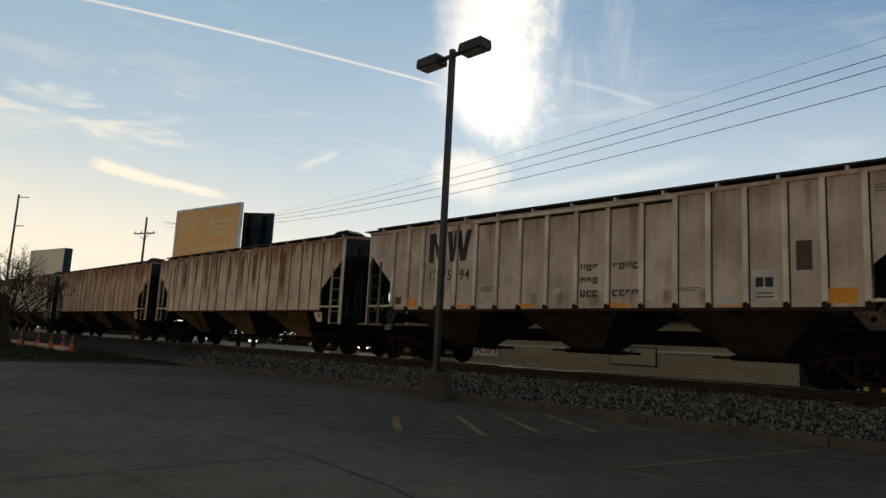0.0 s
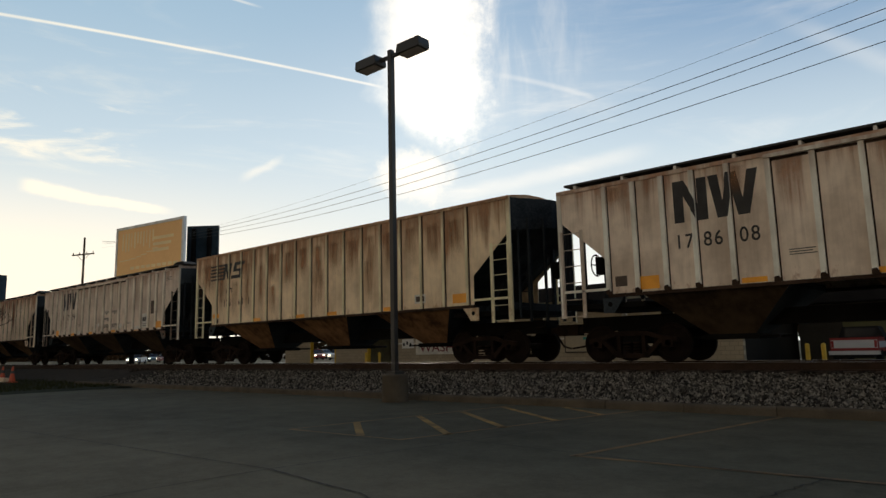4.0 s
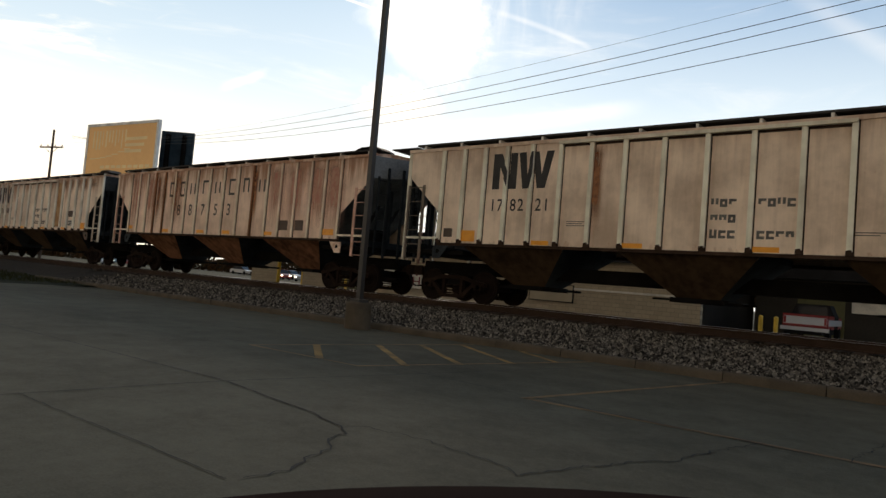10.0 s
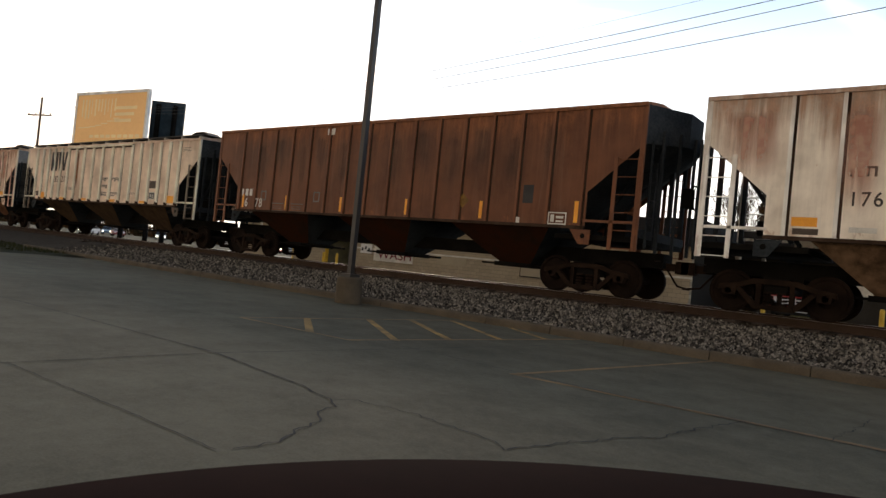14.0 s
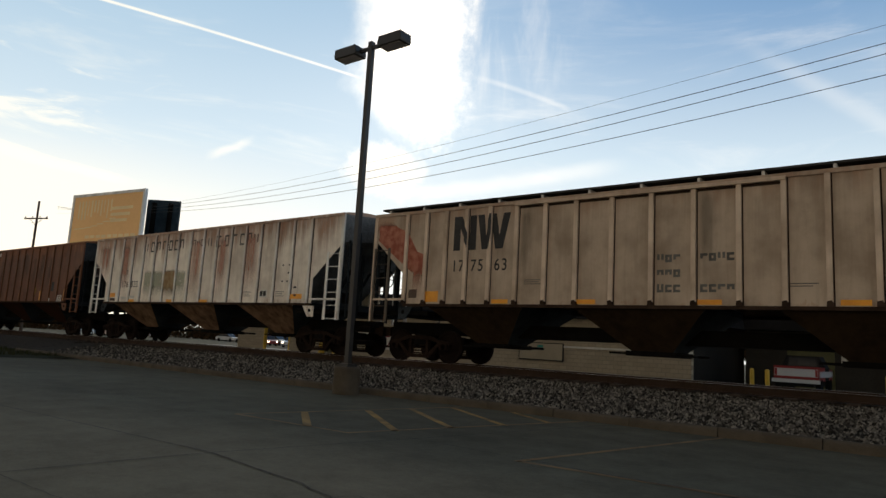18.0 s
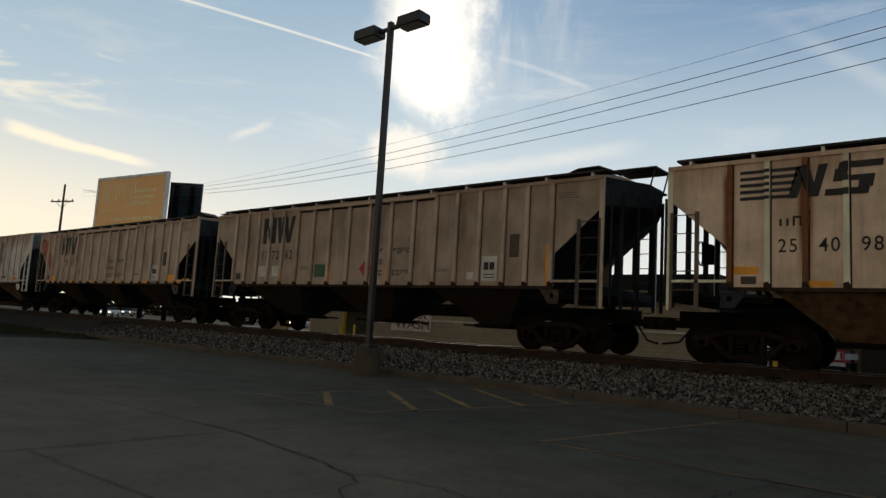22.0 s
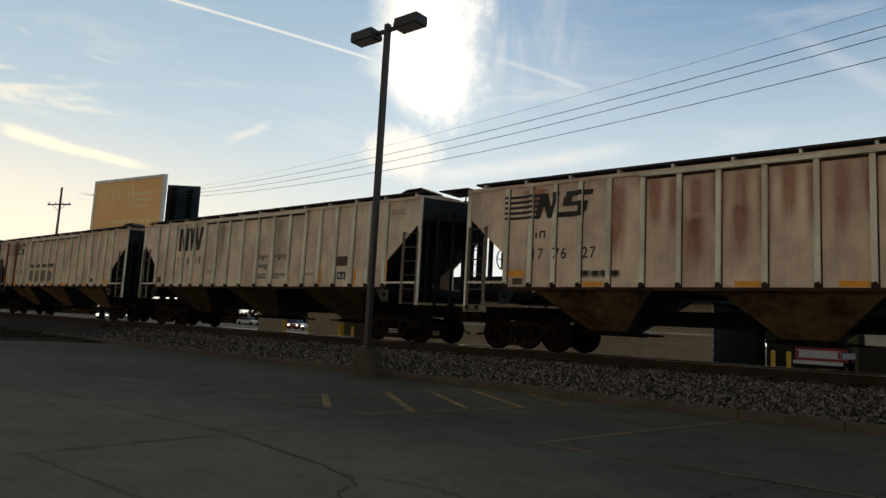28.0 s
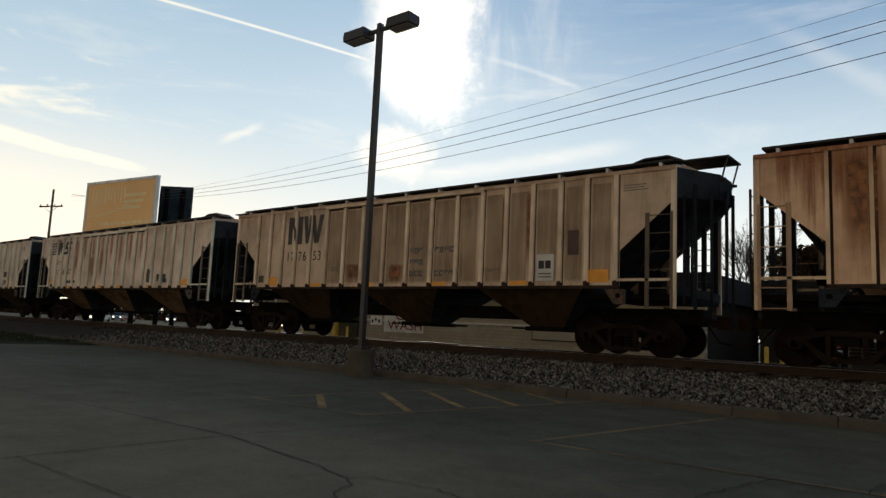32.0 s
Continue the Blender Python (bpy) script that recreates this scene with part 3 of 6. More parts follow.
def ribbon(points, width, z, name, mat, label, category, wobble=0.0, seed=0):
    rnd = random.Random(seed)
    bm = bmesh.new()
    prev = None
    pts = []
    for (x0, y0), (x1, y1) in zip(points, points[1:]):
        n = max(1, int(math.hypot(x1 - x0, y1 - y0) / 0.07)) if wobble else 1
        for i in range(n):
            pts.append((x0 + (x1 - x0) * i / n, y0 + (y1 - y0) * i / n))
    pts.append(points[-1])
    for i, (x, y) in enumerate(pts):
        a, b = pts[max(0, i - 1)], pts[min(len(pts) - 1, i + 1)]
        d = Vector((b[0] - a[0], b[1] - a[1])).normalized()
        nrm = Vector((-d.y, d.x))
        w = width * (0.5 if not wobble else rnd.uniform(0.22, 0.55))
        c = Vector((x, y)) + nrm * rnd.uniform(-wobble, wobble)
        p, q = c + nrm * w, c - nrm * w
        cur = (bm.verts.new((p.x, p.y, z)), bm.verts.new((q.x, q.y, z)))
        if prev:
            bm.faces.new((prev[0], prev[1], cur[1], cur[0]))
        prev = cur
    for f in bm.faces:
        if f.normal.z < 0:
            f.normal_flip()
    return tagged(part(name, bm, mat), label, category, "", "structure")


def make_kerb_and_bed():
    kerb = thing("kerb", pose(-32.0, KERB_Y, 0), "low stained concrete kerb in cast lengths along the gravel", "kerb", "", "structure")
    prof = [(0, -0.01), (0.015, 0.11), (0.03, 0.14), (0.06, 0.155), (0.16, 0.155), (0.18, 0.10), (0.18, -0.01)]

    def kerb_stone():
        bm = bmesh.new()
        rings = [[bm.verts.new((x, a, z)) for a, z in prof] for x in (0.008, 0.5, 1.0, 1.502)]
        for p, q in zip(rings, rings[1:]):
            for k in range(len(prof) - 1):
                bm.faces.new((p[k], q[k], q[k + 1], p[k + 1]))
        bm.faces.new(rings[0]), bm.faces.new(rings[-1][::-1])
        bmesh.ops.recalc_face_normals(bm, faces=bm.faces[:])
        return bm

    for i in range(33):
        k = link_mesh("kerb_stone", shared("kerb_stone", kerb_stone), CONCRETE_DARK, kerb)
        k.location = (1.51 * i, 0.006 * math.sin(i * 2.3), 0.006 * math.sin(i * 1.7))

    def h(x, y):
        k = KERB_Y + 0.15
        top = RAIL_Z - 0.25
        n = 0.05 * noise.noise((x * 1.3, y * 1.3, 0)) + 0.03 * noise.noise((x * 5, y * 5, 3))
        if y < 14.5:
            u = max(0.0, (y - k) / (14.5 - k))
            return 0.10 + (top - 0.10) * min(1, u) ** 0.9 + n * min(1, u * 3)
        if y > 18.2:
            u = min(1.0, (y - 18.2) / 2.5)
            return top + (0.0 - top) * u + n
        return top + n * 0.6

    xs = [-32 + 0.25 * i for i in range(0, 150)]
    bm_ys = [i / 16 for i in range(17)]
    verts, faces = [], []
    for x in xs:
        k = KERB_Y + 0.12
        for u in bm_ys:
            y = k + (20.7 - k) * u
            verts.append((x, y, h(x, y)))
    n = len(bm_ys)
    for i in range(len(xs) - 1):
        for j in range(n - 1):
            faces.append((i * n + j, (i + 1) * n + j, (i + 1) * n + j + 1, i * n + j + 1))
    me = bpy.data.meshes.new("ballast_bed")
    me.from_pydata(verts, [], faces)
    tagged(link_mesh("ballast_bed", me, BED), "sloping bed of grey crushed stone under the track", "ballast", "", "structure")
    sheet("far_ballast_bed", lambda x, y: {12.4: 0.0, 14.2: RAIL_Z - 0.22, 18.2: RAIL_Z - 0.22, 20.7: -0.01}[y], [-400, -200, -100, -60, -31.9],
          [12.4, 14.2, 18.2, 20.7], BED, "grey ballast bed running into the distance", "ballast")
    sheet("right_ballast_bed", lambda x, y: {13.4: 0.0, 14.2: RAIL_Z - 0.22, 18.2: RAIL_Z - 0.22, 20.7: -0.01}[y], [5.2, 60, 150, 290],
          [13.4, 14.2, 18.2, 20.7], BED, "grey ballast bed running on along the track", "ballast")
    # loose stones
    rnd = np.random.RandomState(4)
    heaps = {True: ([], [], [0]), False: ([], [], [0])}
    base = np.array([(1, 0, 0), (-1, 0, 0), (0, 1, 0), (0, -1, 0), (0, 0, 1), (0, 0, -0.6)], float)
    tri = [(0, 2, 4), (2, 1, 4), (1, 3, 4), (3, 0, 4), (2, 0, 5), (1, 2, 5), (3, 1, 5), (0, 3, 5)]
    for _ in range(60000):
        x = -30 + 31.5 * rnd.rand() ** 0.6
        k = KERB_Y + 0.14
        y = k + (15.5 - k) * rnd.rand() ** 0.85
        s = rnd.uniform(0.017, 0.046)
        p = base * (s * rnd.uniform(0.6, 1.3, 3)) + rnd.uniform(-0.25, 0.25, (6, 3)) * s
        a = rnd.rand() * 6.28
        c, d = math.cos(a), math.sin(a)
        p[:, :2] = p[:, :2] @ np.array([[c, -d], [d, c]])
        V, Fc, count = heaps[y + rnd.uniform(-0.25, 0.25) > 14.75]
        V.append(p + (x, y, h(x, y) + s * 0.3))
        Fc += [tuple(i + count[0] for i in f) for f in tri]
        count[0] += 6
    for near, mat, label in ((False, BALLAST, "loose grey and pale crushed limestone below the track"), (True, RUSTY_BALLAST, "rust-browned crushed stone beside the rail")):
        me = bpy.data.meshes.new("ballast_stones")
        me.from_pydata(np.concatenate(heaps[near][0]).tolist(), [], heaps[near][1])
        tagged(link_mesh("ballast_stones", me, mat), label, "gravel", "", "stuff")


def make_track():
    for k, s in enumerate((-1, 1)):
        rail = thing("rail", pose(0, TRACK_Y + s * 0.755, RAIL_Z), "long brown steel rail with a polished head on timber ties", "rail", "rails of the track", "structure")
        bm = boxes((-400, 280, -0.012, 0.012, -0.15, -0.035), (-400, 280, -0.07, 0.07, -0.17, -0.148))
        part("web", bm, STEEL, rail)
        part("head", boxes((-400, 280, -0.036, 0.036, -0.038, -0.002)), STEEL, rail)
        part("running_surface", boxes((-400, 280, -0.028, 0.028, -0.0022, 0.0)), SHINY, rail, "polished running surface")
    tie = link_mesh("railway_tie", finish("railway_tie", boxes((-0.115, 0.115, -1.3, 1.3, -0.17, 0.0))), TIE)
    tagged(tie, "dark creosoted timber tie bedded in crushed stone", "railway tie", "ties under the rails")
    tie.matrix_world = pose(-60, TRACK_Y, RAIL_Z - 0.17)
    for i in range(1, 130):
        copy_thing(tie, pose(-60 + 0.52 * i, TRACK_Y, RAIL_Z - 0.17, 0, 0, random.uniform(-1, 1)))


def make_lot_marks():
    z = 0.004
    for pts, w in LINES:
        ribbon(pts, w, z, "painted_line", STRIPE if w > 0.1 else FAINT_STRIPE, "worn yellow painted line on the concrete", "road marking")
    for k, (pts, w) in enumerate(CRACKS):
        ribbon(pts, w * 0.72, 0.007, "crack", CRACK, "dark crack across the concrete lot", "crack", 0.03 if k in (3, 4, 5, 7) else 0.008, k)


def make_lamp_post():
    t = thing("parking_lot_lamp", pose(-11.44, 11.2, 0), "dark bronze double-headed lamp post on a round concrete base", "street lamp")
    bm = bmesh.new()
    prof = [(0.31, 0), (0.305, 0.45), (0.30, 0.60), (0.27, 0.63)]
    rings = [[bm.verts.new((r * math.cos(i * math.pi / 12), r * math.sin(i * math.pi / 12), zz)) for i in range(24)] for r, zz in prof]
    for p, q in zip(rings, rings[1:]):
        for i in range(24):
            bm.faces.new((p[i], p[(i + 1) % 24], q[(i + 1) % 24], q[i]))
    bm.faces.new(rings[-1])
    part("concrete_base", bm, CONCRETE_DARK, t, "round stained concrete base")
    part("base_plate", boxes((-0.15, 0.15, -0.15, 0.15, 0.63, 0.70)), POLE, t)
    part("pole", boxes((-0.062, 0.062, -0.062, 0.062, 0.70, 8.62)), POLE, t)
    part("crossarm", boxes((-0.42, 0.42, -0.04, 0.04, 8.42, 8.50)), POLE, t)
    for s in (-1, 1):
        bm = bmesh.new()
        a = [(0.38, 8.34), (1.12, 8.34), (1.14, 8.42), (1.12, 8.60), (0.40, 8.60), (0.36, 8.42)]
        prism_xz(bm, [(x * s, zz) for x, zz in a], -0.2, 0.2)
        bmesh.ops.bevel(bm, geom=bm.edges[:], offset=0.015, segments=1, affect="EDGES")
        head = part("lamp_head", bm, POLE, t, "boxy dark lamp head, unlit")
        part("lens", boxes((0.44 * s, 1.06 * s, -0.15, 0.15, 8.325, 8.341) if s > 0 else (1.06 * s, 0.44 * s, -0.15, 0.15, 8.325, 8.341)), LAMP_GLASS, head, "flat clear lens")


# painted lines and cracks on the lot: points in x and y, width
LINES = [([(-9.0, 6.5), (-6.6, 6.55), (-5.65, 11.65)], 0.09), ([(-9.0, 6.5), (-8.65, 9.1), (-8.32, 11.6)], 0.07), ([(-8.86, 7.75), (-7.4, 6.55)], 0.12), ([(-8.6, 9.0), (-6.4, 7.3)], 0.12),
         ([(-8.4, 10.0), (-6.2, 8.35)], 0.12), ([(-8.3, 11.15), (-6.0, 9.5)], 0.12), ([(-7.2, 11.65), (-5.85, 10.7)], 0.12), ([(-4.0, 6.6), (-3.22, 11.65)], 0.09), ([(-4.0, 6.63), (-0.4, 6.78)], 0.09)]
CRACKS = [([(-6.2, 0.5), (-6.21, 2.27), (-6.2, 3.4), (-6.16, 4.25), (-5.65, 7.56), (-5.06, 11.65)], 0.034), ([(-14.0, 3.9), (-9.82, 4.07), (-6.15, 4.2), (-5.1, 4.03), (-4.5, 3.96), (-4.28, 3.87), (-4.0, 3.82)], 0.036),
          ([(-6.25, 2.26), (-5.16, 2.28), (-4.17, 2.31), (-3.3, 2.31)], 0.016), ([(-3.26, 2.4), (-3.24, 2.7), (-3.35, 2.9), (-3.53, 3.31), (-3.68, 3.45), (-3.77, 3.65), (-4.0, 3.82)], 0.028),
          ([(-4.0, 3.82), (-3.83, 3.98), (-3.26, 4.06), (-2.67, 3.98), (-2.47, 3.96), (-2.3, 3.85)], 0.02), ([(-2.3, 3.85), (-2.2, 4.34), (-2.0, 4.87), (-1.8, 5.26), (-1.77, 5.69), (-1.51, 6.75)], 0.028),
          ([(-6.6, 7.0), (-4.44, 6.84), (-2.78, 6.70), (-0.85, 6.68), (2.0, 6.72)], 0.026), ([(-0.85, 6.68), (-0.77, 7.38), (-0.68, 8.4)], 0.02), ([(-14.0, 7.9), (-9.0, 8.2)], 0.02)]


# ---- the train ----
NW_RIBS = [-6.9, -6.17, -5.48, -4.78, -4.02, -3.2, -2.37, -1.53, -0.62, 0.32, 1.25, 2.17, 3.02, 3.79, 4.59, 5.39, 6.1, 6.84]
IT_RIBS = [-6.72 + 0.9 * i for i in range(16)]
WH_RIBS = [-6.56 + 0.885 * i for i in range(16)]
SILL, TOP, BOARD = 1.60, 4.27, 4.48
END, CORNER, BOW = 8.22, 6.92, 0.6


def side_sheet(y, TOP=TOP, t=0.012):
    bm = bmesh.new()
    pts = [(-CORNER, SILL), (CORNER, SILL), (CORNER, 2.42), (END, 3.55), (END, TOP), (-END, TOP), (-END, 3.55), (-CORNER, 2.42)]
    return prism_xz(bm, pts, y - t, y + t)


def roof_shell(TOP=TOP):
    bm = bmesh.new()
    prof = [(-SIDE + 0.01, TOP), (-SIDE + 0.1, TOP + 0.05), (-0.75, TOP + 0.17), (0, TOP + 0.20), (0.75, TOP + 0.17), (SIDE - 0.1, TOP + 0.05), (SIDE - 0.01, TOP)]
    a = [bm.verts.new((-END, y, z)) for y, z in prof]
    b = [bm.verts.new((END, y, z)) for y, z in prof]
    for i in range(len(prof) - 1):
        bm.faces.new((a[i], b[i], b[i + 1], a[i + 1]))
    bm.faces.new(a), bm.faces.new(b[::-1])
    bmesh.ops.recalc_face_normals(bm, faces=bm.faces[:])
    return bm


def end_slope(s, TOP=TOP):
    """The sloping end sheet of the tank with its upright top part, bowed outwards at the brake end."""
    bm = bmesh.new()
    w = SIDE - 0.015
    if s < 0:
        pts = [(s * END, TOP), (s * END, 3.55), (s * 5.6, 1.62)]
        a = [bm.verts.new((x, -w, z)) for x, z in pts]
        b = [bm.verts.new((x, w, z)) for x, z in pts]
        for i in range(2):
            bm.faces.new((a[i], a[i + 1], b[i + 1], b[i]))
        return bm
    plan = [(END, -w), (END + BOW, -0.45), (END + BOW, 0.45), (END, w)]
    top, low = [bm.verts.new((x, y, TOP - 0.03)) for x, y in plan], [bm.verts.new((x, y, 3.55 + 0.16 * (x - END))) for x, y in plan]
    foot = [bm.verts.new((5.6, y, 1.62)) for y in (-w, -0.45, 0.45, w)]
    for i in range(3):
        bm.faces.new((top[i], low[i], low[i + 1], top[i + 1]))
        bm.faces.new((low[i], foot[i], foot[i + 1], low[i + 1]))
    bm.faces.new(top)
    return bm


def bowed_post(y, top=3.9):
    """A slim upright that stands before the bowed end sheet."""
    x = END + BOW * min(1.0, (SIDE - abs(y)) / (SIDE - 0.45)) + 0.035
    return boxes((x - 0.03, x + 0.03, y - 0.035, y + 0.035, 1.1, top))


def hopper_bay():
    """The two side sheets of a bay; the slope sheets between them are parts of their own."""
    bm = bmesh.new()
    top = [(-1.52, -SIDE + 0.06), (1.52, -SIDE + 0.06), (1.52, SIDE - 0.06), (-1.52, SIDE - 0.06)]
    mid = [(-1.52, -SIDE + 0.06), (1.52, -SIDE + 0.06), (1.52, SIDE - 0.06), (-1.52, SIDE - 0.06)]
    low = [(-0.5, -0.5), (0.5, -0.5), (0.5, 0.5), (-0.5, 0.5)]
    rings = [[bm.verts.new((x, y, z)) for x, y in r] for r, z in ((top, SILL + 0.1), (mid, SILL - 0.06), (low, 0.62))]
    for p, q in zip(rings, rings[1:]):
        for i in (0, 2):
            bm.faces.new((p[i], p[(i + 1) % 4], q[(i + 1) % 4], q[i]))
    return bm


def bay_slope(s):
    """A slope sheet between two bays, down to the outlet; its dark colour paints the shade there."""
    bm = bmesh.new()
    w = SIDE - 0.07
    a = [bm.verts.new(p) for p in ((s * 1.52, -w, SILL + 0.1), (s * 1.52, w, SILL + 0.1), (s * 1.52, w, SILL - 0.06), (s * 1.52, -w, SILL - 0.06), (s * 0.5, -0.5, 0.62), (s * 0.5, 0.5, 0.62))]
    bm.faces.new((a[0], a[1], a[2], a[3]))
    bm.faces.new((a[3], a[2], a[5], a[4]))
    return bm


def outlet_gate():
    bm = boxes((-0.6, 0.6, -0.6, 0.6, 0.50, 0.62), (-1.0, 1.0, -0.62, -0.55, 0.53, 0.58), (-1.0, 1.0, 0.55, 0.62, 0.53, 0.58))
    return tube(bm, (0.7, -1.05, 0.56), (0.7, 1.05, 0.56), 0.035)


def ladder(x0, x1, z0, z1, y):
    bm = boxes((x0 - 0.045, x0 + 0.045, y - 0.02, y + 0.02, z0, z1), (x1 - 0.03, x1 + 0.03, y - 0.02, y + 0.03, z0, z1))
    n = int((z1 - z0) / 0.42)
    for i in range(n + 1):
        z = z0 + 0.04 + i * (z1 - z0 - 0.1) / n
        tube(bm, (x0, y, z), (x1, y, z), 0.013, n=6)
    return bm


def end_ladder(s):
    x = s * (END + 0.12)
    bm = bmesh.new()
    for y in (-1.42, -0.92):
        box(bm, x - 0.02, x + 0.02, y - 0.03, y + 0.03, 1.2, 3.62)
    for i in range(6):
        tube(bm, (x, -1.42, 1.5 + i * 0.4), (x, -0.92, 1.5 + i * 0.4), 0.012, n=6)
    return bm


def end_frame(s):
    """Uprights and cross pieces under the slope sheet, over the truck."""
    bm = bmesh.new()
    for y in (-1.5, -0.6, 0.6, 1.5):
        box(bm, *sorted((s * (END - 0.15), s * (END - 0.05))), y - 0.05, y + 0.05, 1.5, 3.55)
    for y in (-0.45, 0.45):
        tube(bm, (s * 6.6, y, 1.55), (s * 7.6, y, 3.0), 0.05)
    box(bm, *sorted((s * (END - 0.13), s * (END - 0.01))), -1.55, 1.55, 1.42, 1.62)
    return bm


def running_board(y):
    return boxes((-8.1, 8.1, y - 0.36, y + 0.36, BOARD - 0.05, BOARD))


def end_board(s):
    """The narrow grating over the coupler, in two boards."""
    z = BOARD + 0.16
    return boxes((*sorted((s * 7.9, s * 9.02)), -0.5, -0.03, z, z + 0.035), (*sorted((s * 7.9, s * 9.02)), 0.03, 0.5, z, z + 0.035))


def hatch_frame(y):
    """The thin raised walkway near the brake end."""
    bm = bmesh.new()
    return prism_xz(bm, [(7.2, BOARD + 0.004), (7.42, BOARD + 0.07), (7.92, BOARD + 0.08), (8.26, BOARD - 0.06), (8.3, BOARD - 0.03), (7.95, BOARD + 0.115), (7.4, BOARD + 0.105), (7.14, BOARD + 0.03)], y - 0.3, y + 0.3)


def platform_bracket(s, y):
    bm = bmesh.new()
    tube(bm, (s * 8.97, y, BOARD + 0.16), (s * (END + BOW), y, 4.05), 0.022)
    box(bm, *sorted((s * (END + BOW - 0.02), s * (END + BOW + 0.12))), y - 0.03, y + 0.03, 4.1, 4.16)
    return bm


def lifting_bracket(s, q):
    """A tapered plate under the end of the side sill, with a round hole's dark disc."""
    bm = prism_xz(bmesh.new(), [(s * 6.55, SILL - 0.07), (s * 7.08, SILL - 0.07), (s * 7.08, 1.18), (s * 6.8, 1.18)], q * SIDE - 0.03, q * SIDE + 0.0)
    return bm


def roof_hatch():
    bm = bmesh.new()
    prof = [(-0.28, 4.44), (-0.26, 4.52), (0, 4.56), (0.26, 4.52), (0.28, 4.44)]
    a, b = [bm.verts.new((-6.9, y, z)) for y, z in prof], [bm.verts.new((6.9, y, z)) for y, z in prof]
    for i in range(4):
        bm.faces.new((a[i], b[i], b[i + 1], a[i + 1]))
    bm.faces.new(a), bm.faces.new(b[::-1])
    bmesh.ops.recalc_face_normals(bm, faces=bm.faces[:])
    for i in range(12):
        box(bm, -6.6 + i * 1.2 - 0.04, -6.6 + i * 1.2 + 0.04, -0.33, 0.33, 4.45, 4.585)
    return bm


def sideframe(y):
    """A cast side frame: arched top member, sagging lower member, columns and spring nest, with open windows."""
    bm = bmesh.new()
    lo, hi = y - 0.07, y + 0.07
    prism_xz(bm, [(-1.12, 0.47), (-1.10, 0.58), (-0.72, 0.64), (-0.40, 0.75), (0.40, 0.75), (0.72, 0.64), (1.10, 0.58), (1.12, 0.47), (0.80, 0.52), (0.38, 0.64), (-0.38, 0.64), (-0.80, 0.52)], lo, hi)
    for s in (-1, 1):
        prism_xz(bm, [(s * 0.80, 0.53), (s * 0.70, 0.56), (s * 0.32, 0.22), (s * 0.32, 0.13), (s * 0.42, 0.15)], lo, hi)
        prism_xz(bm, [(s * 0.27, 0.20), (s * 0.36, 0.20), (s * 0.36, 0.66), (s * 0.27, 0.66)], lo, hi)
        prism_xz(bm, [(s * 0.77, 0.37), (s * 1.01, 0.37), (s * 1.05, 0.57), (s * 0.73, 0.57)], lo - 0.02, hi + 0.02)
    prism_xz(bm, [(-0.38, 0.12), (0.38, 0.12), (0.34, 0.22), (-0.34, 0.22)], lo - 0.03, hi + 0.03)
    for sx in (-0.13, 0.13):
        for k in range(4):
            tube(bm, (sx, y, 0.23 + 0.075 * k), (sx, y, 0.27 + 0.075 * k), 0.10, n=10)
    return bm


def wheelset():
    bm = bmesh.new()
    for s in (-1, 1):
        prof = [(0.12, 0.68), (0.16, 0.66), (0.40, 0.70), (0.457, 0.70), (0.457, 0.81), (0.40, 0.825), (0.36, 0.80), (0.19, 0.79), (0.13, 0.84)]
        lathe_y(bm, [(r, s * y) for r, y in prof], 28)
        lathe_y(bm, [(0.10, s * 0.84), (0.10, s * 1.06), (0.07, s * 1.09)], 12)
        for i in range(3):
            a = i * 2.094
            tube(bm, (0.055 * math.cos(a), s * 1.085, 0.055 * math.sin(a)), (0.055 * math.cos(a), s * 1.105, 0.055 * math.sin(a)), 0.014, n=6)
    tube(bm, (0, -0.7, 0), (0, 0.7, 0), 0.085, n=12)
    return bm


def coupler(s):
    bm = boxes((*sorted((s * 8.2, s * (END + 0.5))), -0.09, 0.09, 0.76, 0.94), (*sorted((s * (END + 0.43), s * (END + 0.74))), -0.17, 0.14, 0.70, 1.0))
    tube(bm, (s * 8.3, 0.3, 0.8), (s * 8.6, 0.22, 0.42), 0.025)
    tube(bm, (s * 8.6, 0.22, 0.42), (s * 8.95, 0.02, 0.36), 0.025)
    for y in (-0.75,):
        tube(bm, (s * 8.35, y, 0.95), (s * 8.35, y + 0.6, 0.98), 0.015)
    return bm


def brake_wheel(s):
    bm = bmesh.new()
    x, y, z, r = (END + 0.78 if s > 0 else -END + 0.3), -0.3, 2.5, 0.28
    pts = [(x, y + r * math.cos(i * math.pi / 8), z + r * math.sin(i * math.pi / 8)) for i in range(16)]
    for i in range(16):
        tube(bm, pts[i], pts[(i + 1) % 16], 0.018, n=6, caps=False)
    for i in range(0, 16, 4):
        tube(bm, (x - s * 0.04, y, z), pts[i], 0.014, n=6)
    box(bm, *sorted((x - s * 0.25, x - s * 0.05)), y - 0.14, y + 0.14, z - 0.25, z + 0.2)
    return bm


def brake_gear():
    return tube(bmesh.new(), (-7.3, -0.4, 1.85), (-6.3, -0.4, 1.85), 0.17, n=12)


def brake_valve():
    return boxes((6.9, 7.45, -0.45, -0.05, 1.42, 2.05))


def centre_sill():
    return boxes((-8.4, 8.4, -0.32, 0.32, 0.80, 1.15), (-8.2, -6.1, -1.5, 1.5, 1.30, 1.42), (6.1, 8.2, -1.5, 1.5, 1.30, 1.42))


def outline(pts, w, h):
    bm = bmesh.new()
    bm.faces.new([bm.verts.new((x * w, 0, z * h)) for x, z in pts])
    bmesh.ops.triangulate(bm, faces=bm.faces[:])
    return bm


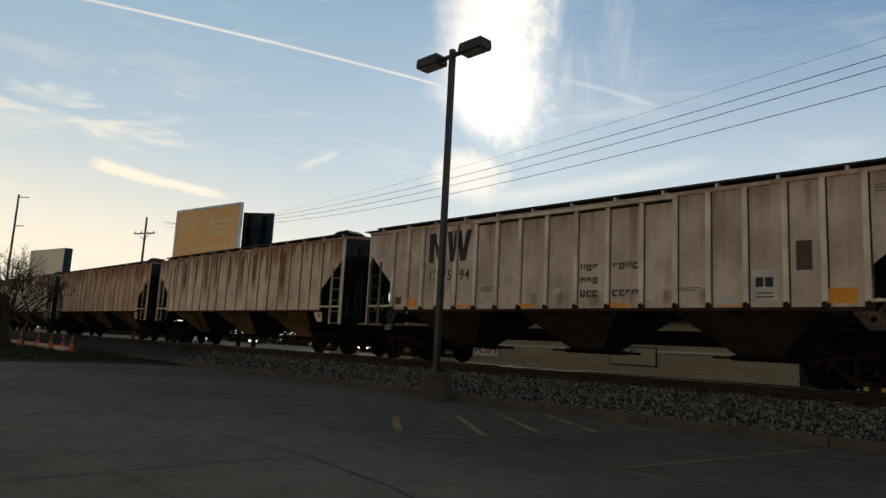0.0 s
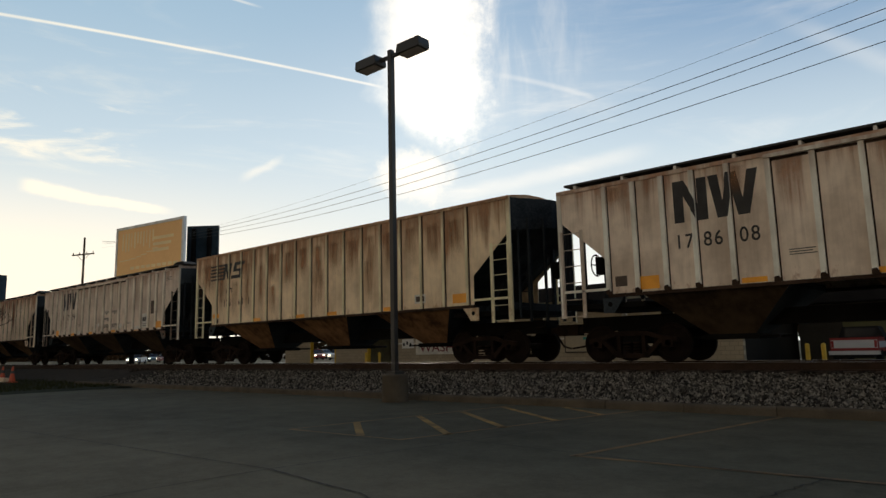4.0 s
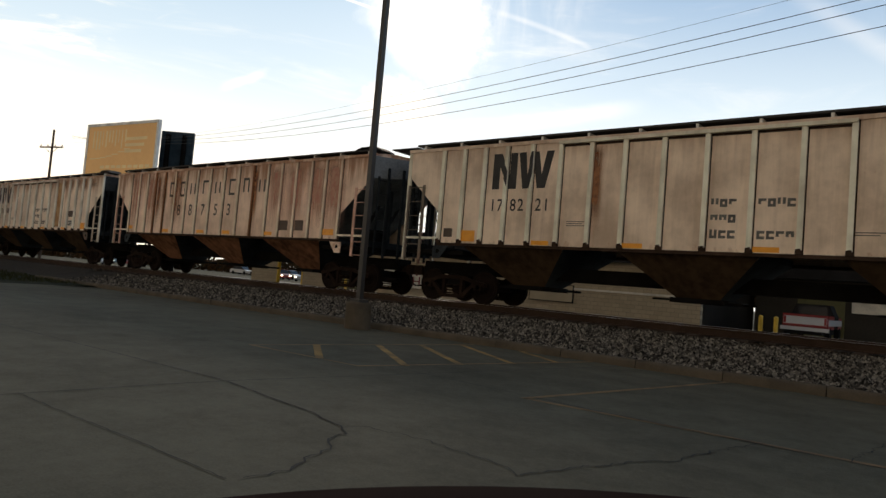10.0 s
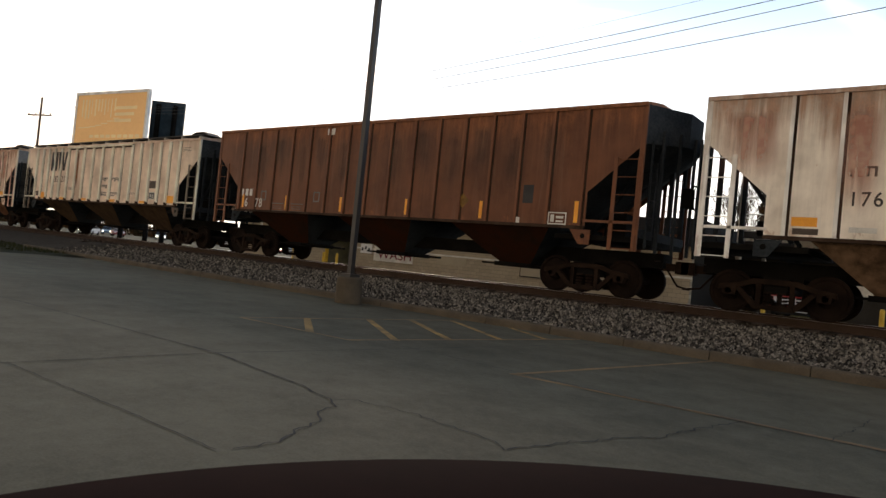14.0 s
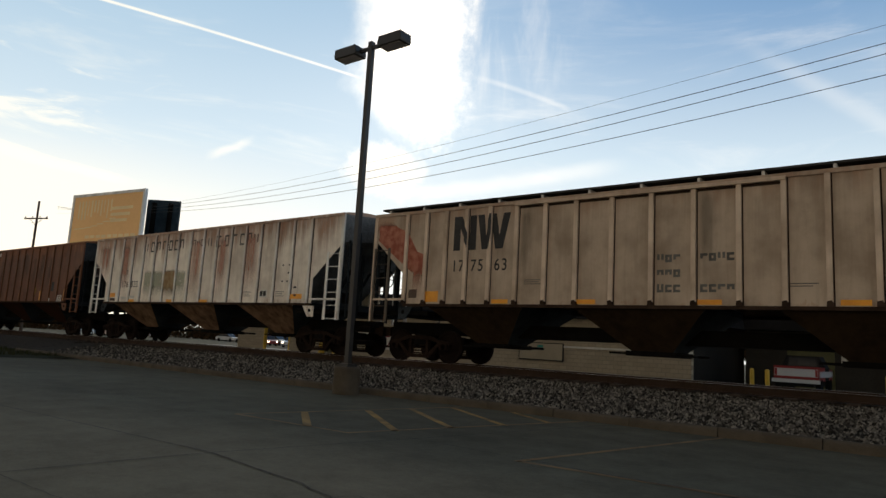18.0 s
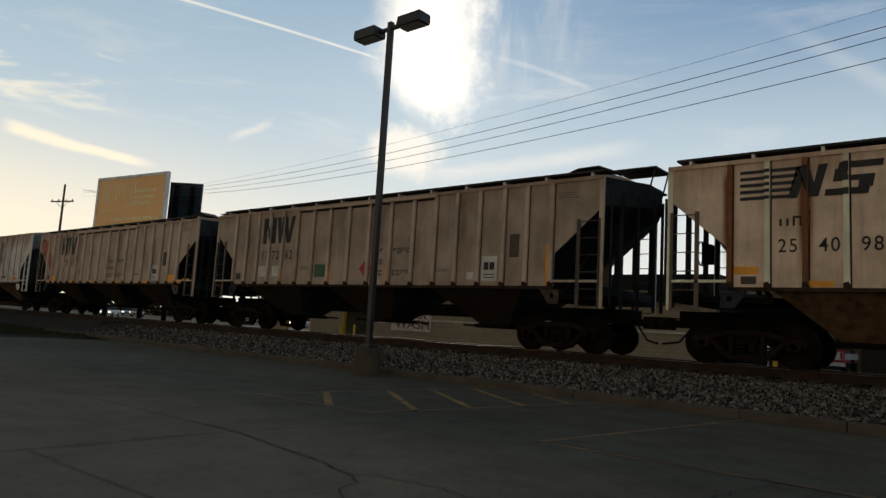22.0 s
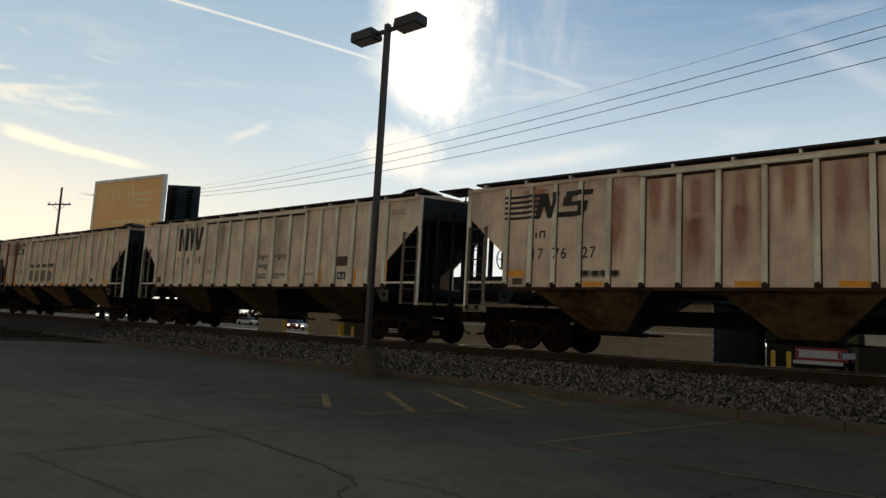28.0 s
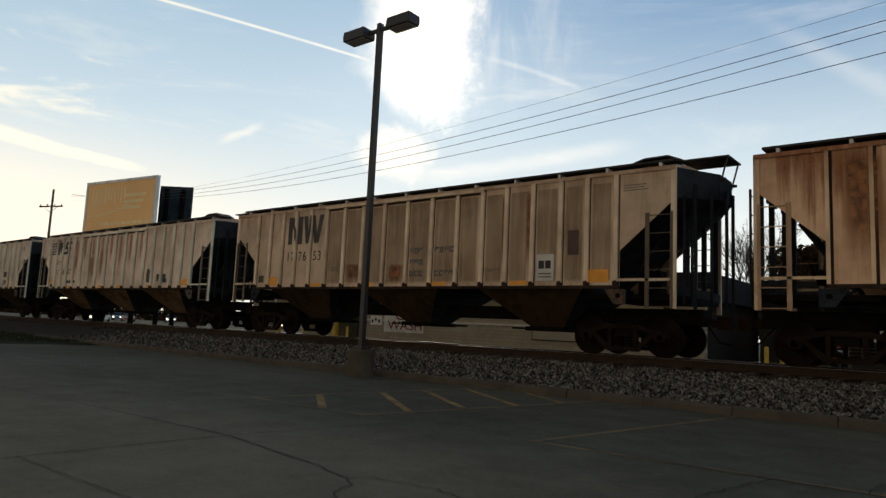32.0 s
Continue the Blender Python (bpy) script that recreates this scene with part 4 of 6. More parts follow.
FIRST_MARK = [(0, 0), (0.125, 0), (0.125, 0.62), (0.29, 0), (0.42, 0), (0.42, 1), (0.30, 1), (0.30, 0.40), (0.145, 1), (0, 1)]
SECOND_MARK = [(0.44, 1), (0.53, 0), (0.66, 0), (0.715, 0.55), (0.77, 0), (0.90, 0), (1.02, 1), (0.90, 1), (0.835, 0.38), (0.775, 1), (0.665, 1), (0.60, 0.38), (0.56, 1)]
BARRED_FIRST = [(0.385, 0), (0.455, 0), (0.505, 0.6), (0.545, 0), (0.615, 0), (0.69, 1), (0.62, 1), (0.585, 0.45), (0.545, 1), (0.455, 1)]
BARRED_SECOND = [(0.72, 1.03, 0.8, 1.0), (0.70, 0.80, 0.58, 0.8), (0.70, 0.99, 0.42, 0.58), (0.89, 0.99, 0.2, 0.42), (0.66, 0.97, 0.0, 0.2)]


def slanted(items, w, h):
    """Bars (x0, x1, z0, z1) that lean to the right."""
    bm = bmesh.new()
    for x0, x1, z0, z1 in items:
        bm.faces.new([bm.verts.new(((x + 0.05 * z) * w, 0, z * h)) for x, z in ((x0, z0), (x1, z0), (x1, z1), (x0, z1))])
    return bm


def bars(items):
    """Flat bars (x, z, width, height) that stand for small writing."""
    bm = bmesh.new()
    for x, z, w, h in items:
        bm.faces.new([bm.verts.new(p) for p in ((x, 0, z), (x + w, 0, z), (x + w, 0, z + h), (x, 0, z + h))])
    return bm


def hollow(w, h, s):
    """A plain hollow mark of the size of a painted letter."""
    bm = bmesh.new()
    o = [bm.verts.new(p) for p in ((0, 0, 0), (w, 0, 0), (w, 0, h), (0, 0, h))]
    i = [bm.verts.new(p) for p in ((s, 0, s), (w - s, 0, s), (w - s, 0, h - s), (s, 0, h - s))]
    for k in range(4):
        bm.faces.new((o[k], o[(k + 1) % 4], i[(k + 1) % 4], i[k]))
    return bm


def sham_letter(k, w, h, s):
    """A plain painted sign of stem and arms that stands for a letter."""
    kind = ((0, w, 0, s), (0, s, s, h - s), (0, w, h - s, h), (w - s, w, s, h - s))
    use = ((0, 1, 2, 3), (1, 2), (0, 1, 3), (1, 0, 2), (1, 2, 3), (1, 3))[k % 6]
    bm = bmesh.new()
    for u in use:
        x0, x1, z0, z1 = kind[u]
        bm.faces.new([bm.verts.new(v) for v in ((x0, 0, z0), (x1, 0, z0), (x1, 0, z1), (x0, 0, z1))])
    bmesh.ops.remove_doubles(bm, verts=bm.verts[:], dist=0.001)
    return bm


def row_of(items, name, x, z, car, mat, label="", proud=0.0):
    """Each bar of a row of writing as a part of its own."""
    for bx, bz, w, h in items:
        (across if name == "mark_bar" else on_side)(shared(("bar", round(w, 3), round(h, 3)), lambda: bars([(0, 0, w, h)])), name, x + bx, z + bz, car, mat, label, proud)


def on_side(mesh_or_bm, name, x, z, car, mat, label="", proud=0.0):
    me = mesh_or_bm if isinstance(mesh_or_bm, bpy.types.Mesh) else finish(name, mesh_or_bm)
    ob = link_mesh(name, me, mat, car, label)
    ob.location = (x, -SIDE - 0.018 - proud, z)
    return ob


def clipped(me, x0, x1):
    """The pieces of a flat mesh between x0 and x1, each as a mesh of its own."""
    bm = bmesh.new()
    bm.from_mesh(me)
    for x, way in ((x0, -1), (x1, 1)):
        bmesh.ops.bisect_plane(bm, geom=bm.verts[:] + bm.edges[:] + bm.faces[:], plane_co=(x, 0, 0), plane_no=(way, 0, 0), clear_outer=True)
    pieces, left = [], set(bm.faces)
    while left:
        heap, piece = [left.pop()], []
        while heap:
            f = heap.pop()
            piece.append(f)
            for near in {g for e in f.edges for g in e.link_faces} & left:
                left.discard(near)
                heap.append(near)
        pieces.append([[tuple(v.co) for v in f.verts] for f in piece])
    bm.free()
    made = []
    for piece in sorted(pieces):
        bm = bmesh.new()
        for f in piece:
            bm.faces.new([bm.verts.new(v) for v in f])
        bmesh.ops.remove_doubles(bm, verts=bm.verts[:], dist=0.001)
        made.append(finish("rib_paint", bm))
    return made


def across(me, name, x, z, car, mat, label="", proud=0.0):
    """Paint on the sheet and on the ribs that it crosses."""
    ob = on_side(me, name, x, z, car, mat, label, proud)
    w = rib_width(car)
    xs = [v.co.x for v in me.vertices]
    for r in RIBS[car.name]:
        if r + w > x + min(xs) and r - w < x + max(xs):
            for bit in clipped(me, r - w - x, r + w - x):
                on_side(bit, name, x, z, car, mat, label, rib_depth(car) - 0.015 + proud)
    return ob


def rib_width(car):
    return 0.05 if car.name in RAISED else 0.035


def rib_depth(car):
    return 0.085 if car.name in RAISED else 0.055


def digits(car, groups, z, h, mat=LETTER):
    for text, x in groups:
        across(shared_letters(text, h), "stencilled_number", x, z, car, mat)


def shared_letters(text, h):
    key = ("letters", text, h)
    if key not in CACHE:
        CACHE[key] = letters(text, h, 1.2, 0.86)
    return CACHE[key]


def hopper_car(c0, label, tint, rust, ribs, style="nw", bay_shade=None, half=8.22, corner=6.92, rusty_ribs=(), end_mat=ENDS):
    """A three-bay covered hopper car; its origin lies on the rail tops at its middle."""
    car = thing("hopper_car", pose(c0, TRACK_Y, RAIL_Z), label, "railway wagon", "hopper cars of the freight train")
    made = []
    global END, CORNER
    END, CORNER = half, corner
    TOP = 4.47 if style == "it" else 4.27

    def add(name, key, maker, mat, at=None, tag=""):
        ob = link_mesh(name, shared((name, key, END), maker), mat, car, tag)
        if at:
            ob.location = at
        made.append(ob)
        return ob

    for s in (-1, 1):
        add("side_sheet", ("side_sheet", s, TOP), lambda: side_sheet(s * SIDE, TOP), PAINT)
        add("end_sheet", ("end_sheet", s, TOP), lambda: end_slope(s, TOP), end_mat, tag="bluish sloping end sheet")
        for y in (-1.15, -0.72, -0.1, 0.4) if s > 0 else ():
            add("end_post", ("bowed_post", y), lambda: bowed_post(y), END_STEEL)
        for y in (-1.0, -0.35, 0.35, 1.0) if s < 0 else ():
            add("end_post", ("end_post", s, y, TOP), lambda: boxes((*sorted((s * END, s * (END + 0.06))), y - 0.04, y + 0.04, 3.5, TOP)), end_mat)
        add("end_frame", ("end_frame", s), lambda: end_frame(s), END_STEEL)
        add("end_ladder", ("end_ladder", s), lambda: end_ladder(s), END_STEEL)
        add("coupler", ("coupler", s), lambda: coupler(s), RUST)
        for q in (-1, 1):
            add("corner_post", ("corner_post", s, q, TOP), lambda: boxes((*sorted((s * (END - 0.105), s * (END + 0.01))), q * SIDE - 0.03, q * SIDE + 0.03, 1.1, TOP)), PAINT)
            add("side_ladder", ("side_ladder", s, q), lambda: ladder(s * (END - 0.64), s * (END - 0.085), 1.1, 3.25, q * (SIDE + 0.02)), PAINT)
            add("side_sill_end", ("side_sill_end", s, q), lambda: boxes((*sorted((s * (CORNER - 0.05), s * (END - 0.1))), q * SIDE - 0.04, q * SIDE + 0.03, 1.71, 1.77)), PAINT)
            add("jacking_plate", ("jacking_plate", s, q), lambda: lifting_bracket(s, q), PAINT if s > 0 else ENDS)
            if q < 0:
                add("plate_hole", ("plate_hole", s), lambda: tube(bmesh.new(), (s * 6.9, -SIDE - 0.034, 1.38), (s * 6.9, -SIDE - 0.028, 1.38), 0.06, n=12), IRON)
    for q in (-1, 1):
        # the sill's dark colour paints its shaded underside
        add("side_sill", ("side_sill", q), lambda: boxes((-CORNER, CORNER, q * SIDE - 0.06, q * SIDE + 0.025, SILL - 0.06, SILL + 0.015)), RUST_SHADE)
        add("top_chord", ("top_chord", q, TOP), lambda: boxes((-END, END, q * SIDE - 0.05, q * SIDE + 0.035, TOP - 0.07, TOP + 0.02)), PAINT)
    add("roof", ("roof", TOP), lambda: roof_shell(TOP), PAINT)
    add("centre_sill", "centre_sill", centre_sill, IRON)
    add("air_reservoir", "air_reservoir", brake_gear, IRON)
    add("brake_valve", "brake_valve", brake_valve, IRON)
    add("brake_wheel", ("brake_wheel", style), lambda: brake_wheel(-1 if style == "nw" else 1), IRON)
    add("roof_hatch", "roof_hatch", roof_hatch, GALV, (0, 0, TOP - 4.27))
    if style != "it":
        for s in (-1, 1):
            add("running_board", ("running_board", s), lambda: running_board(s * 1.1), GALV)
            add("raised_walkway", ("hatch_frame", s), lambda: hatch_frame(s * 1.1), GALV)
        add("end_platform", "end_board", lambda: end_board(1), GALV)
        for y in (-0.42, 0.42):
            add("platform_bracket", ("platform_bracket", y), lambda: platform_bracket(1, y), GALV)
        for i in range(13):
            add("board_bracket", "board_bracket", lambda: boxes((-0.03, 0.03, -1.45, 1.45, TOP + 0.02, BOARD - 0.03)), PALE, (-7.8 + i * 1.3, 0, 0))
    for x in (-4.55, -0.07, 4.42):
        bay = add("hopper_bay", "hopper_bay", hopper_bay, SHADED_BAY, (x, 0, 0))
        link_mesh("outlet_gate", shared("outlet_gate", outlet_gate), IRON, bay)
        # slope sheets get the dark end colour as painted shade between bays
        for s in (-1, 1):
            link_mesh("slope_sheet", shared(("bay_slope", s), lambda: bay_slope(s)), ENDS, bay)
    wide = style == "nw"
    RIBS[car.name] = ribs
    if wide:
        RAISED.add(car.name)
    rib_w = rib_width(car)
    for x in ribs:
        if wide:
            add("rib_foot", "rib_foot", lambda: prism_xz(bmesh.new(), [(-0.06, SILL + 0.016), (0.065, SILL + 0.016), (0.06, SILL + 0.07), (0.03, SILL + 0.13), (-0.055, SILL + 0.11)], -SIDE - 0.092, -SIDE - 0.02), RUST_SHADE, (x, 0, 0))
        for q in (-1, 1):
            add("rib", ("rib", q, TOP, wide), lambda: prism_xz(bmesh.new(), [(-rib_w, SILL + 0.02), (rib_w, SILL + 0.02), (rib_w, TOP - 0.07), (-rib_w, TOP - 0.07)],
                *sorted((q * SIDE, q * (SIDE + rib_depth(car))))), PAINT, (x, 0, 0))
        # thin dark strip painted for the shade beside the rib
        add("rib_seam", ("rib_seam", TOP, wide), lambda: boxes((rib_w, rib_w + (0.03 if wide else 0.055), -SIDE - 0.014, -SIDE - 0.0125, SILL + 0.02, TOP - 0.07)), RUST_SHADE, (x, 0, 0))
    if wide:
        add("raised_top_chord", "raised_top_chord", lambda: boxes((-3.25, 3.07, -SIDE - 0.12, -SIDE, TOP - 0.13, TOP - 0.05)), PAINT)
        # thin dark strip painted for the shade below the raised chord
        add("chord_seam", "chord_seam", lambda: boxes((-3.2, 3.02, -SIDE - 0.0145, -SIDE - 0.0125, TOP - 0.19, TOP - 0.13)), RUST_SHADE)
    for x in (-6.72, 6.76):
        truck = new("truck")
        truck.parent, truck.location = car, (x, 0, 0)
        for q in (-1, 1):
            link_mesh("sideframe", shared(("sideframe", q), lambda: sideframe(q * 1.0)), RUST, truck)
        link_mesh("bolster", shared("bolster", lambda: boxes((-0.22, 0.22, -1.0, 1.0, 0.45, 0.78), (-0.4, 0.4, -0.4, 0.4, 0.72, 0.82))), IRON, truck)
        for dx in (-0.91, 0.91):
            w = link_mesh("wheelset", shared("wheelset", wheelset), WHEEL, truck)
            w.location = (dx, 0, 0.457)
            WHEELS.append(w)
    # ribs, posts and chord tinted brighter: the light they catch, put into colour
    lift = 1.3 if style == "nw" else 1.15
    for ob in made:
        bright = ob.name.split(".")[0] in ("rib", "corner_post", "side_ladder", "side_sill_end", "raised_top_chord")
        # bays get a darker tint that paints the shade under the car
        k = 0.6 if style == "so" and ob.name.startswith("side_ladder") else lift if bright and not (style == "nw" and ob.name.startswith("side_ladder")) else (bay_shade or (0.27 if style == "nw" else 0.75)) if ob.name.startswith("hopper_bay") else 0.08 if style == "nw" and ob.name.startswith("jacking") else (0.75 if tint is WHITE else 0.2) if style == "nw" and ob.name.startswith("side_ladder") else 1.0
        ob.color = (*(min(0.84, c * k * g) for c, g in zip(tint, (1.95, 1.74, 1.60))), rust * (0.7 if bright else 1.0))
    for ob in made:
        if ob.name.startswith("rib") and not ob.name.startswith("rib_seam") and any(abs(ob.location.x - r) < 0.1 for r in rusty_ribs):
            ob.color = (0.20, 0.085, 0.035, 1.0)
    CARS.append((car, c0))
    END, CORNER = 8.22, 6.92
    return car


def yellow(car, items):
    for x, z, w, h in items:
        on_side(bars([(0, 0, w, h)]), "reflector", x, z, car, YELLOW, "yellow reflector patch")


def painted_name(car, mat):
    """Three short rows of worn marks in the place of a name, split by a rib."""
    for rx, rz, kinds in ((0.45, 2.56, (5, 0, 1)), (1.38, 2.56, (1, 0, 5, 3)), (0.45, 2.23, (4, 4, 0)), (0.45, 1.90, (2, 3, 3)), (1.38, 1.90, (3, 3, 1, 4))):
        for k, m in enumerate(kinds):
            h = 0.24 if k == 0 and rx < 1 and rz != 2.23 or m == 5 else 0.17
            on_side(shared(("name_mark", m, h), lambda: sham_letter(m, 0.15, h, 0.056)), "painted_letter_bar", rx + k * 0.18, rz, car, mat)


def small_panels(car, tall):
    """Painted data fields and the white label near the end of a side."""
    if tall:
        on_side(bars([(0, 0, 0.3, 0.6)]), "data_panel", 5.58, 2.36, car, BROWN)
        on_side(bars([(0, 0, 0.5, 0.66)]), "label_panel", 4.71, 1.74, car, PALE, "white label panel")
        row_of([(0.07, 0.3, 0.16, 0.2), (0.26, 0.3, 0.16, 0.2), (0.07, 0.08, 0.36, 0.025), (0.07, 0.16, 0.36, 0.025)], "label_bar", 4.71, 1.74, car, LETTER, "", 0.004)
    else:
        on_side(bars([(0, 0, 0.49, 0.31)]), "data_panel", 4.69, 2.28, car, BROWN)
        on_side(bars([(0, 0, 0.46, 0.3)]), "label_panel", 4.71, 1.82, car, PALE, "white label panel")
        row_of([(0.035, 0.035, 0.39, 0.23)], "label_field", 4.71, 1.82, car, LETTER, "", 0.003)
        row_of([(0.09, 0.09, 0.1, 0.12), (0.25, 0.07, 0.12, 0.05), (0.25, 0.15, 0.12, 0.05)], "label_bar", 4.71, 1.82, car, PALE, "", 0.006)
    row_of([(0, 0.0, 0.5, 0.02), (0, 0.05, 0.42, 0.02), (0, 0.10, 0.48, 0.02)], "writing_bar", -2.95, 2.12, car, FADED_LETTER)
    row_of([(0, 0.0, 0.4, 0.02), (0, 0.05, 0.5, 0.02)], "writing_bar", 3.1, 2.0, car, FADED_LETTER)
    row_of([(0, 0.0, 0.6, 0.02), (0, 0.06, 0.5, 0.02), (0, 0.12, 0.55, 0.02)], "writing_bar", 7.0, 3.8, car, FADED_LETTER)
    on_side(bars([(0, 0, 0.3, 0.24)]), "small_plate", -6.74, 1.78, car, BROWN)


def nw_marks(car, nums, mark=LETTER, name=FADED_LETTER, strips=(), tall=False):
    for k, pts in enumerate((FIRST_MARK, SECOND_MARK)):
        across(shared(("zig", k), lambda: outline(pts, 1.78, 0.94)), "painted_mark", -5.22, 3.07, car, mark, "bold black mark of slanting bars", 0.002 * k)
    digits(car, nums, 2.5, 0.31, mark)
    painted_name(car, name)
    small_panels(car, tall)
    if strips:
        yellow(car, [(x - 0.05, 1.64, 0.1, 0.56) for x in strips[:-1]] + [(strips[-1] - 0.06, 1.64, 0.12, 1.0)])
    else:
        yellow(car, [(x, 1.635, 0.5, 0.11) for x in (-3.9, -1.5, 1.32, 3.95)] + [(6.13, 1.69, 0.52, 0.3), (-6.17, 1.67, 0.5, 0.3)])


def ns_marks(car, nums, x0=-6.7, z0=3.4, letters_at=-5.95, strips=(-5.5, -3.2, -0.3, 1.4, 4.0)):
    across(shared("barred", lambda: outline(BARRED_FIRST, 2.35, 0.64)), "painted_mark", x0, z0, car, LETTER, "bold black slanting mark", 0.005)
    across(shared("stepped", lambda: slanted(BARRED_SECOND, 2.35, 0.64)), "painted_mark", x0, z0, car, LETTER, "bold black slanting mark", 0.007)
    row_of([(0, 0.64 * (0.02 + b * 0.215), 2.35 * (0.40 + 0.02 * b), 0.07) for b in range(5)], "mark_bar", x0, z0, car, LETTER, "", 0.005)
    for k in range(2):
        on_side(shared(("small_mark", k), lambda: sham_letter(5 - k, 0.17, 0.24, 0.045)), "painted_letter_bar", letters_at + 0.24 * k, 2.8, car, LETTER)
    digits(car, nums, 2.32, 0.27)
    yellow(car, [(x, 1.63, 0.5, 0.12) for x in strips] + [(-6.82, 1.88, 0.48, 0.16), (6.15, 1.7, 0.5, 0.26)])
    on_side(bars([(0, 0, 0.3, 0.16)]), "small_plate", -6.68, 1.68, car, BROWN)
    on_side(bars([(0, 0, 0.44, 0.26)]), "label_panel", 4.66, 1.78, car, PALE, "small white framed label")
    row_of([(0.05, 0.05, 0.34, 0.16)], "label_field", 4.66, 1.78, car, BROWN, "", 0.003)


def blob(w, h, seed, n=18, rag=0.22):
    """A flat patch with an uneven outline."""
    rnd = random.Random(seed)
    bm = bmesh.new()
    vs = []
    for i in range(n):
        a = 2 * math.pi * i / n
        k = 1 - rnd.random() * rag
        c, d = math.cos(a), math.sin(a)
        q = max(abs(c), abs(d)) ** 0.7
        vs.append(bm.verts.new((w / 2 + w / 2 * c / q * k, 0, h / 2 + h / 2 * d / q * k)))
    bm.faces.new(vs)
    bmesh.ops.recalc_face_normals(bm, faces=bm.faces[:])
    return bm


def patch(car, x, z, w, h, mat, name="stain", label="", proud=0.002, seed=1):
    return on_side(blob(w, h, seed), name, x, z, car, mat, label, proud)


def stains(car, items, mat, name="rust_stain"):
    for k, (x, z, w, h) in enumerate(items):
        if mat is RUST_STAIN and z > 2.5:
            continue
        top = min(z + h * 1.2, 4.2)
        on_side(bars([(0, 0, w * 1.3, top - z + 0.1)]), name, x - 0.15 * w, z - 0.1, car, mat, "", 0.002 + 0.0006 * (k % 4))


def tag_letters(car, x, z, w, h, n, mats, label):
    """Faded sprayed lettering that cannot be read: rounded uneven patches."""
    step = w / n
    for i in range(n):
        patch(car, x + i * step, z, step * 1.5, h, mats[i % len(mats)], "graffiti_patch", label, 0.003 + 0.0012 * (i % 3), 40 + i)


WHEELS, CARS, RIBS, RAISED = [], [], {}, set()
WHITE, CREAM, GREY, TAN = (0.42, 0.405, 0.37), (0.42, 0.375, 0.31), (0.36, 0.345, 0.32), (0.38, 0.30, 0.22)


def make_train():
    grey_label = "weathered grey covered hopper car with rust streaks"
    mids = {"a3": -80.1, "a2": -62.2, "a1": -44.3, "a": -26.4, "b": -8.45, "c": 9.48, "d": 27.42, "e": 45.35, "f": 63.3, "g": 81.1, "h": 98.85, "i": 116.65,
            "j": 134.55, "k": 152.55, "l": 170.6, "m": 188.75, "n": 206.85, "o": 224.9, "p": 242.9}
    hopper_car(mids["a3"], grey_label, GREY, 0.45, NW_RIBS)
    hopper_car(mids["a2"], grey_label, GREY, 0.5, NW_RIBS, "so")
    hopper_car(mids["a1"], "tan covered hopper car streaked with rust", TAN, 0.55, NW_RIBS, "so")
    a = hopper_car(mids["a"], "pale covered hopper car with rust runs and a faded name", CREAM, 0.55, NW_RIBS, "so")
    b = hopper_car(mids["b"], grey_label, GREY, 0.3, NW_RIBS)
    nw_marks(b, [("17", -5.22), ("75", -4.6), ("94", -3.85)], tall=True)
    c = hopper_car(mids["c"], "brown-streaked pale covered hopper car with a barred mark", (0.50, 0.39, 0.295), 0.46, WH_RIBS, "it", 0.75)
    ns_marks(c, [("176", -6.05), ("63", -4.95), ("1", -4.3)], -7.05, 3.4, -5.85, (-3.9, -1.2, 0.55, 3.3))
    d = hopper_car(mids["d"], grey_label, WHITE, 0.42, NW_RIBS)
    nw_marks(d, [("17", -5.25), ("86", -4.62), ("08", -3.87)], LETTER, STENCIL)
    e = hopper_car(mids["e"], "pinkish weathered covered hopper car with a rusty roof edge", (0.55, 0.375, 0.33), 0.45, NW_RIBS, "so", rusty_ribs=(-4.78, -4.02, 2.17), end_mat=GREY_END)
    for q, (x, kind) in enumerate(((-3.62, 3), (-2.8, 0), (-2.05, 5), (-1.15, 1), (-0.3, 5), (0.65, 3), (1.55, 4), (2.5, 5))):
        across(shared(("tall_mark", kind), lambda: sham_letter(kind, 0.38, 0.62, 0.09)), "painted_letter_bar", x, 3.14, e, STENCIL, "spaced dark marks of a faded name")
    digits(e, [("8", -2.93), ("8", -2.05), ("7", -1.16), ("5", -0.26), ("3", 0.6)], 2.38, 0.44, STENCIL)
    yellow(e, [(x, 1.67, 0.5, 0.13) for x in (-3.95, -1.3, 0.45, 3.0)] + [(6.16, 1.73, 0.52, 0.2), (-6.85, 1.78, 0.36, 0.14)])
    row_of([(0, 0, 0.46, 0.34), (0.83, 0, 0.45, 0.35)], "data_panel", 3.88, 1.86, e, BROWN)
    f = hopper_car(mids["f"], grey_label, (0.42, 0.39, 0.345), 0.2, NW_RIBS)
    nw_marks(f, [("17", -5.25), ("82", -4.62), ("21", -3.87)])
    g = hopper_car(mids["g"], "red-brown covered hopper car with faded paint and yellow strips", (0.076, 0.032, 0.016), 0.3, IT_RIBS, "it")
    row_of([(0, 0, 0.1, 0.24), (0.2, 0, 0.16, 0.24), (0.44, 0, 0.16, 0.24)], "painted_letter_bar", -6.6, 2.1, g, PALE)
    digits(g, [("6", -6.4), ("78", -5.8)], 1.72, 0.3, PALE)
    yellow(g, [(x - 0.05, 1.68, 0.1, 0.46) for x in (-6.5, -4.1, -1.45, 1.28, 3.9)] + [(6.62, 1.68, 0.11, 0.52)])
